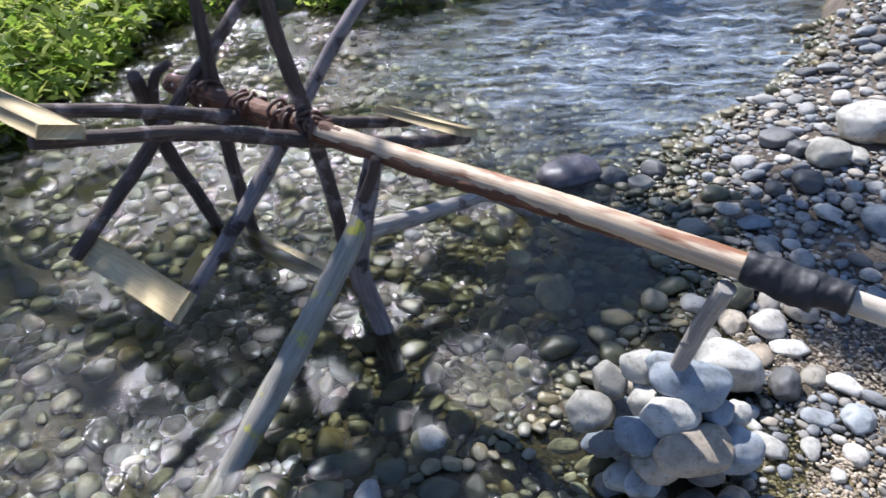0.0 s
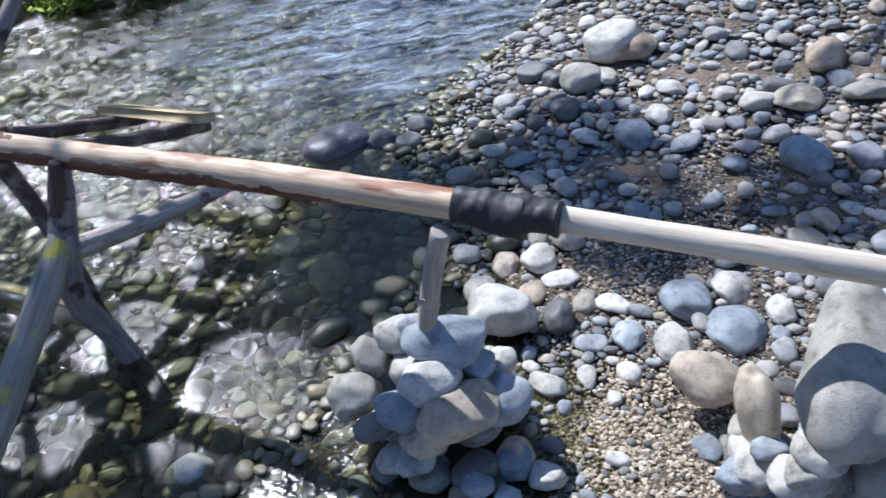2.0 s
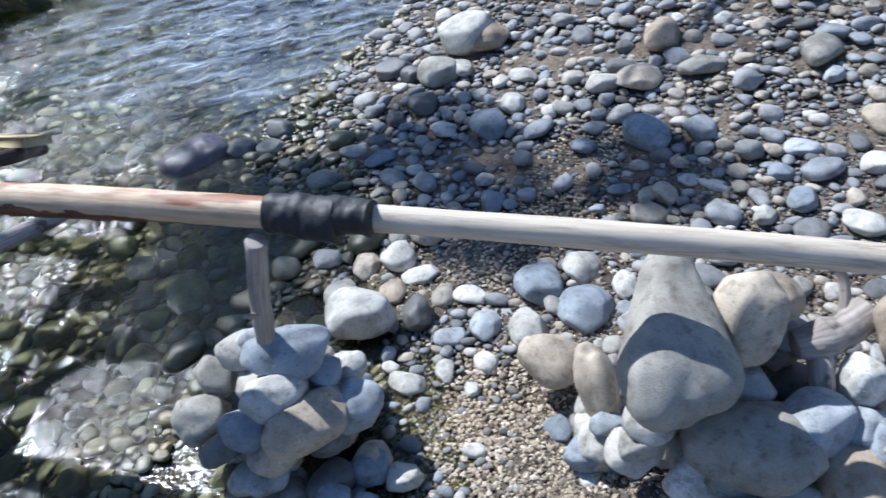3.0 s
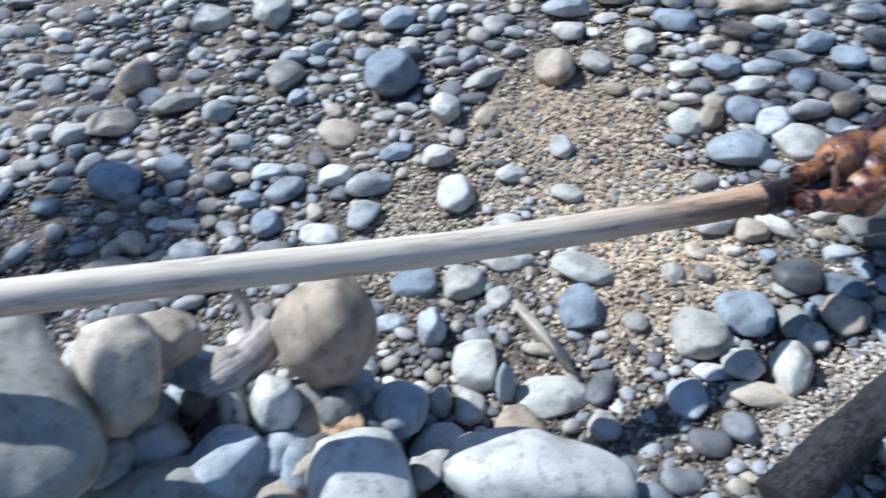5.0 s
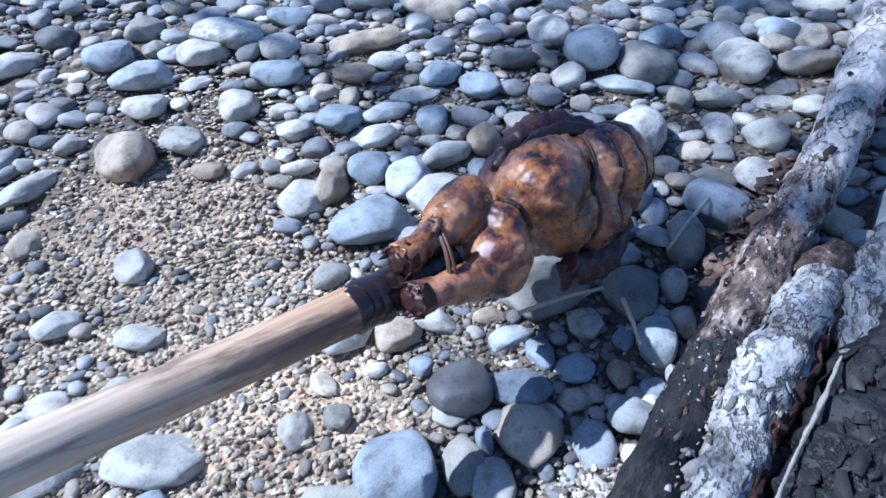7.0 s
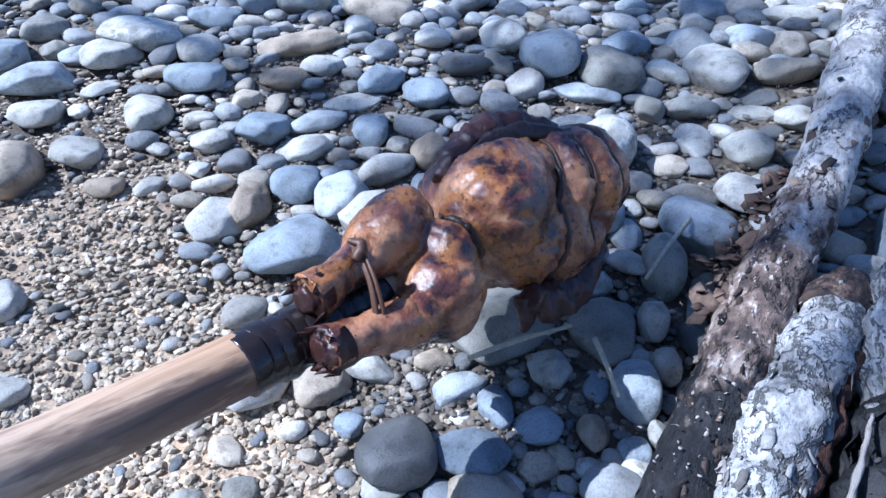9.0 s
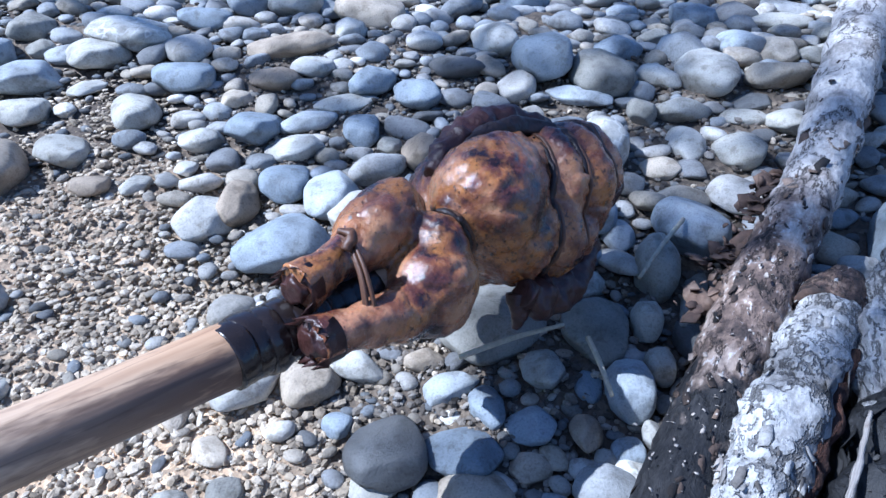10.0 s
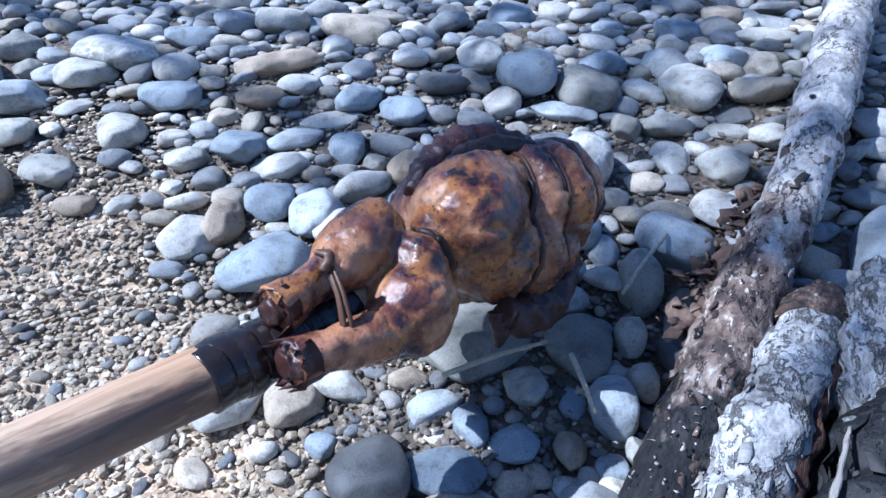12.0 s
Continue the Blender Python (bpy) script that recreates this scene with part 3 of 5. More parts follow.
def tube(points, radii, seg=14, rings=40, lumps=0.06, seed=0, freq=14.0, caps=True, base=None):
    """A branch: a round sweep along a curve with uneven bark and closed ends."""
    bm = bmesh.new()
    uvl = bm.loops.layers.uv.new("UVMap")
    path = spline(points, rings)
    rr = [np.interp(i / (rings - 1) * (len(radii) - 1), range(len(radii)), radii) for i in range(rings)]
    origin = Vector(base) if base else Vector((0, 0, 0))
    t0 = (path[1] - path[0]).normalized()
    side = t0.orthogonal().normalized()
    loops, lens, run = [], [], 0.0
    for i, p in enumerate(path):
        t = (path[min(i + 1, rings - 1)] - path[max(i - 1, 0)]).normalized()
        side = (side - t * side.dot(t)).normalized()
        up = t.cross(side)
        if i:
            run += (p - path[i - 1]).length
        lens.append(run)
        ring = []
        for k in range(seg):
            a = 2 * math.pi * k / seg
            dr = side * math.cos(a) + up * math.sin(a)
            f = noise.noise(p * freq + dr * 0.8 + Vector((seed * 5.1, 0, 0))) + 0.5 * noise.noise(p * freq * 3.1 + dr * 2.0 + Vector((0, seed * 3.3, 0)))
            ring.append(bm.verts.new(p + dr * rr[i] * (1 + lumps * f) - origin))
        loops.append(ring)
    for i in range(rings - 1):
        for k in range(seg):
            f = bm.faces.new((loops[i][k], loops[i][(k + 1) % seg], loops[i + 1][(k + 1) % seg], loops[i + 1][k]))
            for lp, (ii, kk) in zip(f.loops, ((i, k), (i, k + 1), (i + 1, k + 1), (i + 1, k))):
                lp[uvl].uv = (kk / seg * 0.14 + seed * 0.37, lens[ii] * 1.0)
    if caps:
        for ring, p, r, sgn in ((loops[0], path[0], rr[0], -1), (loops[-1], path[-1], rr[-1], 1)):
            d = (path[1] - path[0] if sgn < 0 else path[-1] - path[-2]).normalized() * sgn
            c = bm.verts.new(p + d * r * 0.12 - origin)
            inner = [bm.verts.new(c.co + (v.co - c.co) * 0.8) for v in ring]
            for k in range(seg):
                a, b = k, (k + 1) % seg
                f1 = (ring[a], ring[b], inner[b], inner[a])
                f2 = (inner[a], inner[b], c)
                for fv in (f1, f2):
                    bm.faces.new(fv if sgn > 0 else tuple(reversed(fv)))
    bmesh.ops.recalc_face_normals(bm, faces=bm.faces)
    return bm


def coil(axis_from, axis_to, radius, turns, thick, seed=0, wobble=0.15):
    """Cord wound round an axis."""
    a, b = Vector(axis_from), Vector(axis_to)
    d = (b - a).normalized()
    s = d.orthogonal().normalized()
    u = d.cross(s)
    r = random.Random(seed)
    pts = []
    for i in range(int(turns * 9) + 1):
        f = i / (turns * 9)
        g = 2 * math.pi * turns * f
        pts.append(a.lerp(b, f) + (s * math.cos(g) + u * math.sin(g)) * radius * (1 + r.uniform(-wobble, wobble) * 0.4) + d * r.uniform(-1, 1) * thick * wobble * 3)
    return tube(pts, [thick, thick], 6, len(pts) * 2, 0.05, seed)


def board(centre, along, across, size, seed=0):
    """A sawn board with softened edges."""
    bm = bmesh.new()
    bmesh.ops.create_cube(bm, size=1.0)
    x, y = Vector(along).normalized(), Vector(across).normalized()
    z = x.cross(y).normalized()
    y = z.cross(x)
    for v in bm.verts:
        v.co = Vector(centre) + x * v.co.x * size[0] + y * v.co.y * size[1] + z * v.co.z * size[2]
    bmesh.ops.bevel(bm, geom=bm.edges[:], offset=0.003, segments=2, affect="EDGES")
    uvl = bm.loops.layers.uv.new("UVMap")
    for f in bm.faces:
        for lp in f.loops:
            q = lp.vert.co - Vector(centre)
            lp[uvl].uv = (q.dot(y) + q.dot(z) + seed, q.dot(x))
    return bm


# ---- the spit: driven shaft, sleeve, rod ----
AXIS = Vector((-0.80, 0.60, -0.018)).normalized()
SLEEVE = Vector((0.49, 0.87, 0.535))


def on_shaft(s):
    return SLEEVE + AXIS * s


spit = thing("spit_pole", "long wooden spit of a bark-stripped log sleeved onto a thinner rod", "spit", SLEEVE)
part("drive_shaft", tube([on_shaft(-0.02), on_shaft(0.4) + Vector((0, 0, 0.006)), on_shaft(0.85), on_shaft(1.74)], [0.0235, 0.0245, 0.025, 0.027], 18, 70, 0.07, 1, base=SLEEVE), stripped, spit, "bark-stripped log with red-brown bark remains")
part("bark_strip", tube([on_shaft(0.17) + Vector((-0.004, -0.006, -0.008)), on_shaft(0.4) + Vector((-0.003, -0.004, -0.002)), on_shaft(0.62) + Vector((-0.004, -0.006, -0.006)), on_shaft(0.85) + Vector((-0.004, -0.006, -0.007)), on_shaft(1.72) + Vector((-0.003, -0.004, -0.006))], [0.012, 0.021, 0.0205, 0.0215, 0.022], 16, 90, 0.22, 5, 30.0, base=SLEEVE), red_bark, spit, "strip of red-brown bark left along the underside")
part("hub_bark", tube([on_shaft(0.97), on_shaft(1.2), on_shaft(1.5), on_shaft(1.745)], [0.024, 0.0295, 0.030, 0.031], 20, 90, 0.26, 6, 26.0, base=SLEEVE), red_bark, spit, "dark peeling bark left round the hub")
ROD = [(0.56, 0.825, 0.533), (0.80, 0.67, 0.516), (1.10, 0.480, 0.488), (1.40, 0.285, 0.456), (1.68, 0.110, 0.438), (1.85, 0.004, 0.433), (2.02, -0.10, 0.430), (2.17, -0.19, 0.428)]
part("rod", tube(ROD, [0.0195, 0.0198, 0.0202, 0.0206, 0.0212, 0.0215, 0.018, 0.01], 24, 200, 0.055, 2, 9.0, base=SLEEVE), rod_wood, spit, "thin weathered rod, smoke-browned towards its end")
part("sleeve", tube([on_shaft(0.01), on_shaft(-0.05) + Vector((0, 0, -0.003)), on_shaft(-0.10) + Vector((0.002, 0, -0.004))], [0.027, 0.0325, 0.031], 28, 40, 0.20, 3, 26.0, base=SLEEVE), tape, spit, "bulging black tape sleeve")
part("sleeve_neck", tube([on_shaft(-0.095), on_shaft(-0.125), on_shaft(-0.15)], [0.030, 0.0245, 0.0265], 28, 30, 0.16, 4, 34.0, base=SLEEVE), tape, spit, "black tape neck")
RD = (Vector(ROD[7]) - Vector(ROD[5])).normalized()
TAPE0 = Vector(ROD[5]) - RD * 0.045
WRAP = RD.orthogonal().normalized()
for k in range(10):
    a = TAPE0 + RD * (0.0118 * k - 0.03) + WRAP * (0.0006 * math.sin(k * 2.3))
    part("tape_turn", tube([a - WRAP * 0.0008, a + RD * 0.007, a + RD * 0.0150 + WRAP * 0.0008], [0.0226, 0.0231 + 0.0004 * (k % 3), 0.0228], 24, 8, 0.05, 10 + k, 60.0, base=SLEEVE), greasy_tape, spit, "greasy black wrap" if k == 0 else "")

# ---- the water wheel ----
wheel = thing("water_wheel", "makeshift water wheel of lashed branches with pale plank paddles", "water wheel", on_shaft(1.2))
WHEEL_SIDE = AXIS.cross(Vector((0, 0, 1))).normalized()
WHEEL_UP = WHEEL_SIDE.cross(AXIS).normalized()


def arm(angle, r):
    a = radians(angle)
    return WHEEL_SIDE * math.cos(a) * r + WHEEL_UP * math.sin(a) * r


ARMS = [("grey", 1.20, 37, -0.030, 0.60), ("flat", 1.09, 159, 0.030, 0.66), ("steep", 1.14, 95, -0.028, 0.60), ("flat", 1.36, 159, 0.030, 0.68), ("steep", 1.55, 92, -0.028, 0.58), ("dark", 1.60, 36, 0.030, 0.58)]
WB = on_shaft(1.2)
for k, (tag, s, ang, off, half) in enumerate(ARMS):
    c = on_shaft(s) + arm(ang + 90, off)
    r = random.Random(k)
    bend = arm(ang + 90, r.uniform(-0.022, 0.022)) + AXIS * r.uniform(-0.015, 0.015)
    mat_arm = post_bark if tag == "grey" else bark
    spoke = part("spoke", tube([c + arm(ang, half), c + arm(ang, half * 0.5) + bend, c, c + arm(ang, -half * 0.5) - bend * 0.6, c + arm(ang, -half)], [0.014, 0.0175, 0.021, 0.0205, 0.0185], 14, 60, 0.13, 20 + k, 18.0, base=WB), mat_arm, wheel)
    lashing = part("lashing", coil(on_shaft(s - 0.035), on_shaft(s + 0.035), 0.035, 4, 0.0055, k, 0.9), tie, spoke, "strips of dark bark lashing")
    lashing.location = -WB
PAIRS = [(1.20, 1.60, 36.5, -0.54), (1.09, 1.36, 159, 0.63), (1.14, 1.55, 93.5, -0.52), (1.20, 1.60, 36.5, 0.55), (1.09, 1.36, 159, -0.60), (1.14, 1.55, 93.5, 0.54)]
for k, (s0, s1, ang, r) in enumerate(PAIRS):
    mid = on_shaft((s0 + s1) / 2) + arm(ang, r) - WB
    part("paddle", board(mid, AXIS, arm(ang, 1), (s1 - s0 + 0.10, 0.078, 0.020), k), plank, wheel, "pale sawn plank paddle" if k == 0 else "")

# ---- the post under the far end of the shaft ----
far_post = thing("forked_post", "dark forked branch planted in the stream under the shaft end", "support", (-0.66, 1.93, 0.0))
FP = (-0.66, 1.93, 0.0)
FAR = [(-0.90, 1.71, 0.60), (-0.935, 1.825, 0.35), (-0.86, 1.865, 0.05), (-0.83, 1.88, -0.12)]
part("post", tube([FAR[0], FAR[1], FAR[2], FAR[3]], [0.020, 0.022, 0.022, 0.023], 14, 50, 0.14, 36, base=FP), bark, far_post)
part("prong", tube([Vector(FAR[1]).lerp(Vector(FAR[0]), 0.35), Vector(FAR[0]) + Vector((0.04, 0.03, -0.02)), Vector(FAR[0]) + Vector((0.09, 0.04, 0.02))], [0.017, 0.015, 0.012], 12, 20, 0.12, 37, base=FP), bark, far_post)

# ---- the fork that carries the shaft ----
fork = thing("forked_support", "tripod of forked branches standing in the stream under the shaft", "support", (-0.24, 1.33, 0.0))
FB = (-0.24, 1.33, 0.0)
part("post", tube([(-0.212, 1.40, 0.505), (-0.222, 1.385, 0.45), (-0.25, 1.33, 0.34), (-0.262, 1.30, 0.22), (-0.235, 1.32, 0.075), (-0.20, 1.30, -0.10)], [0.019, 0.024, 0.028, 0.026, 0.025, 0.026], 14, 50, 0.12, 31, base=FB), post_bark, fork, "crooked grey post")
part("lichen_leg", tube([(-0.235, 1.37, 0.39), (-0.275, 1.28, 0.315), (-0.36, 1.12, 0.20), (-0.44, 0.98, 0.10), (-0.56, 0.78, -0.06)], [0.022, 0.028, 0.031, 0.030, 0.028], 16, 70, 0.12, 32, base=FB), lichen, fork, "leg patched with yellow lichen")
part("brace", tube([(-0.255, 1.335, 0.325), (-0.16, 1.49, 0.262), (-0.04, 1.67, 0.20), (0.07, 1.80, 0.15), (0.22, 1.93, -0.02)], [0.025, 0.023, 0.021, 0.018, 0.017], 14, 48, 0.08, 33, base=FB), grey_wood, fork, "bent grey brace")
part("prong", tube([(-0.240, 1.34, 0.41), (-0.215, 1.345, 0.46), (-0.195, 1.34, 0.52)], [0.014, 0.014, 0.012], 10, 14, 0.1, 34, base=FB), bark, fork)

# ---- the stone pile with its stick ----
pile_stick = thing("support_stick", "short grey stick propping the shaft, set in a stone pile", "stick", (0.41, 0.92, 0.2))
part("stick", tube([(0.405, 0.93, 0.17), (0.412, 0.92, 0.245), (0.432, 0.885, 0.40), (0.452, 0.856, 0.508)], [0.018, 0.0165, 0.0165, 0.0165], 12, 30, 0.09, 41, base=(0.41, 0.92, 0.2)), grey_wood, pile_stick)
part("twig_stub", tube([(0.428, 0.895, 0.345), (0.408, 0.878, 0.362), (0.400, 0.870, 0.372)], [0.007, 0.0055, 0.004], 8, 8, 0.1, 42, base=(0.41, 0.92, 0.2)), grey_wood, pile_stick)
cobble(0.440, 0.899, 0.239, 0.079, 0.051, 0.043, -11, "b", (25, 0))
cobble(0.361, 0.978, 0.213, 0.041, 0.041, 0.036, -1, "g", (25, 0))
cobble(0.401, 0.852, 0.206, 0.062, 0.040, 0.039, 11, "w", (25, 0))
cobble(0.435, 0.808, 0.162, 0.083, 0.053, 0.050, 19, "t", (25, 0))
cobble(0.519, 0.823, 0.139, 0.050, 0.054, 0.048, -31, "b", (25, 0))
cobble(0.339, 0.840, 0.165, 0.050, 0.043, 0.040, -20, "b", (25, 0))
cobble(0.265, 0.937, 0.130, 0.054, 0.045, 0.043, 5, "g", (25, 0))
cobble(0.309, 0.991, 0.160, 0.036, 0.044, 0.037, 22, "g", (25, 0))
cobble(0.487, 1.255, -0.006, 0.066, 0.043, 0.031, -6, "g", (25, 0))
cobble(0.535, 1.207, -0.001, 0.051, 0.034, 0.034, -29, "g", (25, 0))
cobble(0.492, 0.875, 0.195, 0.030, 0.033, 0.027, -29, "b", (25, 0))
cobble(0.539, 0.895, 0.161, 0.029, 0.033, 0.027, -12, "w", (25, 0))
cobble(0.404, 0.957, 0.240, 0.041, 0.027, 0.027, -3, "b", (25, 0))
cobble(0.289, 0.850, 0.129, 0.041, 0.027, 0.027, 3, "d", (25, 0))
cobble(0.375, 0.790, 0.135, 0.053, 0.034, 0.026, -2, "t", (25, 0))


for k in range(14):
    a = k * 2.4
    rr, zz = (0.05, 0.17) if k < 5 else (0.11, 0.09)
    cobble(0.425 + rr * math.cos(a), 0.935 + rr * math.sin(a), zz, 0.045, 0.04, 0.036, 40 * k, "gbtb"[k % 4])

# ---- the standing stones and the driftwood crotch ----


def standing_stone():
    """A pear-shaped stone leaning upright on the heap."""
    bm = bmesh.new()
    bmesh.ops.create_icosphere(bm, subdivisions=5, radius=1.0)
    for v in bm.verts:
        p = v.co.copy()
        t = (p.z + 1) / 2
        z = math.copysign(abs(p.z) ** 0.75, p.z)
        ring = math.sqrt(max(0.0, 1 - p.z * p.z)) or 1e-6
        full = math.sqrt(max(0.0, 1 - abs(p.z) ** 2.3))
        neck = min(1.0, max(0.0, (t - 0.30) / 0.42))
        w = (0.084 - 0.037 * neck * neck * (3 - 2 * neck)) * full / ring
        q = Vector((p.x * w, p.y * w * 0.7, z * 0.136))
        q *= 1 + 0.2 * noise.noise(p * 1.0 + Vector((3, 0, 0))) + 0.03 * noise.noise(p * 3.0)
        v.co = q
    ob = part("standing_stone", bm, TONES["g"][0])
    ob.matrix_world = pose(0.958, 0.556, 0.352, -60, 8, -26)
    PLACED.append((0.888, 0.52, 0.07))
    return tagged(ob, "tall pear-shaped grey stone leaning upright on the heap", "stone", "heap stones")


standing_stone()
cobble(1.066, 0.545, 0.332, 0.050, 0.056, 0.084, -25, "t", (-18, 14))
cobble(1.017, 0.435, 0.195, 0.105, 0.075, 0.075, -30, "g", (10, 5))
cobble(0.895, 0.640, 0.170, 0.036, 0.05, 0.090, -20, "t", (-12, -14))
cobble(1.300, 0.425, 0.308, 0.074, 0.06, 0.096, -30, "t", (-8, 4))
cobble(1.136, 0.565, 0.325, 0.055, 0.05, 0.034, -35, "t")
cobble(1.206, 0.275, 0.195, 0.068, 0.09, 0.060, -30, "w", (18, 0))
cobble(1.355, 0.108, 0.205, 0.125, 0.062, 0.050, -62, "w", (10, 6))
cobble(0.876, 0.765, 0.130, 0.068, 0.05, 0.042, -35, "t", (0, 12))
cobble(0.605, 1.120, 0.080, 0.080, 0.06, 0.058, -20, "w")
cobble(1.575, 0.248, 0.215, 0.078, 0.010, 0.040, -110, "t", (35, 10))
cobble(1.205, 0.432, 0.240, 0.036, 0.032, 0.048, -30, "q", (-15, 0))
cobble(0.955, 0.455, 0.130, 0.060, 0.05, 0.060, 10, "q")
cobble(1.100, 0.420, 0.215, 0.060, 0.05, 0.045, 10, "b")
cobble(1.110, 0.340, 0.170, 0.060, 0.05, 0.045, 60, "t")
cobble(0.955, 0.370, 0.130, 0.050, 0.045, 0.040, 60, "b")
cobble(1.165, 0.510, 0.170, 0.045, 0.04, 0.040, 20, "d")
cobble(1.330, 0.330, 0.190, 0.045, 0.04, 0.035, 20, "b")
cobble(0.980, 0.560, 0.220, 0.050, 0.045, 0.050, 20, "b")



def fill_under(x, y, z, reach, count, seed):
    """Smaller stones stacked below a heap stone, from the ground up."""
    r = random.Random(seed)
    low = float(ground(x, y))
    for k in range(count):
        f = (k + 0.3) / count
        a, w = r.uniform(0, 6.28), reach * (1.25 - 0.7 * f) * r.uniform(0.4, 1.0)
        s = r.uniform(0.030, 0.050)
        cobble(x + w * math.cos(a), y + w * math.sin(a), low + 0.012 + (z - low) * f, s, s * 0.82, s * 0.68, r.uniform(0, 180), "gbtgwbtd"[r.randrange(8)])


for k, (x, y, z, reach, count) in enumerate([(0.925, 0.55, 0.22, 0.075, 10), (1.04, 0.53, 0.26, 0.07, 9), (1.275, 0.41, 0.22, 0.075, 10), (1.136, 0.565, 0.30, 0.06, 9), (1.02, 0.44, 0.14, 0.09, 6), (1.21, 0.32, 0.16, 0.09, 8), (1.36, 0.12, 0.17, 0.10, 6), (0.895, 0.62, 0.11, 0.06, 5), (1.18, 0.42, 0.20, 0.10, 9), (0.43, 0.88, 0.16, 0.13, 14), (0.40, 0.80, 0.09, 0.14, 9)]):
    fill_under(x, y, z, reach, count, 400 + k)

drift = thing("driftwood_fork", "forked grey driftwood branch propping the rod among stones", "driftwood", (1.2, 0.55, 0.2))
DB = (1.2, 0.55, 0.2)
part("trunk", tube([(1.150, 0.515, 0.268), (1.190, 0.500, 0.275), (1.230, 0.497, 0.283), (1.268, 0.497, 0.297)], [0.022, 0.031, 0.029, 0.026], 20, 40, 0.24, 51, 30.0, base=DB), bare_log, drift)
part("root", tube([(1.195, 0.508, 0.266), (1.166, 0.472, 0.245), (1.146, 0.440, 0.220), (1.132, 0.415, 0.190)], [0.023, 0.019, 0.015, 0.012], 14, 30, 0.22, 52, 30.0, base=DB), bare_log, drift)
part("stub", tube([(1.250, 0.508, 0.285), (1.278, 0.520, 0.272), (1.292, 0.528, 0.262)], [0.020, 0.018, 0.016], 14, 16, 0.16, 54, 30.0, base=DB), bare_log, drift)
part("prong", tube([(1.240, 0.515, 0.290), (1.252, 0.540, 0.330), (1.246, 0.560, 0.362)], [0.010, 0.008, 0.007], 10, 20, 0.12, 53, base=DB), bare_log, drift)

# ---- the roast ----
from mathutils.bvhtree import BVHTree

ROAST0 = Vector(ROD[5])
ROAST_SIZE = 0.86
RN = Vector((-0.537, -0.09, 0.238))
RN = (RN - RD * RN.dot(RD)).normalized()
RH = RN.cross(RD).normalized()
if RH.z < 0:
    RH = -RH


def rp(u, h, n):
    """A place on the roast: along the rod, across it, and out from it."""
    return ROAST0 + (RD * (u - 0.006) + RH * (h - 0.016) + RN * n) * ROAST_SIZE


def roast_body():
    """Trussed body and thighs as one skin, pulled in under the strings."""
    bm = bmesh.new()
    frame_m = Matrix((RD, RH, RN)).transposed()
    lumps = [((0.275, 0.040, -0.010), (0.128, 0.090, 0.084), -8), ((0.205, 0.052, 0.040), (0.070, 0.060, 0.050), 12), ((0.315, 0.045, 0.040), (0.075, 0.066, 0.052), -10),
             ((0.250, 0.000, 0.020), (0.090, 0.050, 0.055), -14), ((0.165, 0.030, -0.030), (0.075, 0.055, 0.045), 0), ((0.088, 0.068, 0.014), (0.056, 0.033, 0.036), 26),
             ((0.058, 0.056, 0.018), (0.036, 0.024, 0.026), 24), ((0.098, -0.002, 0.034), (0.044, 0.040, 0.040), 35), ((0.122, 0.026, 0.034), (0.036, 0.033, 0.034), 50),
             ((0.066, -0.010, 0.036), (0.034, 0.026, 0.030), 10), ((0.15, 0.03, -0.055), (0.06, 0.045, 0.035), 0), ((0.355, 0.02, -0.01), (0.045, 0.060, 0.058), 0)]
    for (u, h, n), (a, b, c), turn in lumps:
        m = Matrix.Translation(rp(u, h, n)) @ (frame_m @ Matrix.Rotation(radians(turn), 3, "Z")).to_4x4() @ Matrix.Diagonal((a * ROAST_SIZE, b * ROAST_SIZE, c * ROAST_SIZE, 1))
        bmesh.ops.create_icosphere(bm, subdivisions=4, radius=1.0, matrix=m)
    rough = part("rough_body", bm, roast)
    rm = rough.modifiers.new("skin", "REMESH")
    rm.mode, rm.voxel_size = "VOXEL", 0.0028
    sm = rough.modifiers.new("soft", "SMOOTH")
    sm.factor, sm.iterations = 0.5, 4
    dg = bpy.context.evaluated_depsgraph_get()
    me = bpy.data.meshes.new_from_object(rough.evaluated_get(dg))
    bpy.data.objects.remove(rough)
    ties = [(0.148, -0.020, 0.9, 0.0120), (0.262, 0.026, 0.7, 0.0085), (0.300, 0.014, 0.6, 0.0075), (0.345, -0.010, 0.6, 0.006)]
    for v in me.vertices:
        q = v.co - ROAST0
        u, h, n = q.dot(RD) / ROAST_SIZE + 0.006, q.dot(RH) / ROAST_SIZE + 0.016, q.dot(RN) / ROAST_SIZE
        out = Vector(RH * (h - 0.035) + RN * n)
        rad = max(out.length, 1e-4)
        for u0, lean, _, deep in ties:
            du = u - (u0 + lean * (h - 0.035) / 0.08)
            v.co -= out / rad * deep * math.exp(-(du / 0.012) ** 2)
        fold = 1 - abs(noise.noise(Vector((u * 30 + h * 14, h * 42, n * 42)) + Vector((4, 1, 7))))
        v.co += out / rad * (0.0052 * noise.noise(q * 26) - 0.0022 * fold ** 8 + 0.0010 * noise.noise(q * 75) + 0.0018 * noise.noise(Vector((u * 50, h * 110, n * 110))) + 0.0007 * noise.noise(q * 190))
    for p in me.polygons:
        p.use_smooth = True
    me.materials.clear()
    me.materials.append(roast)
    return me, ties


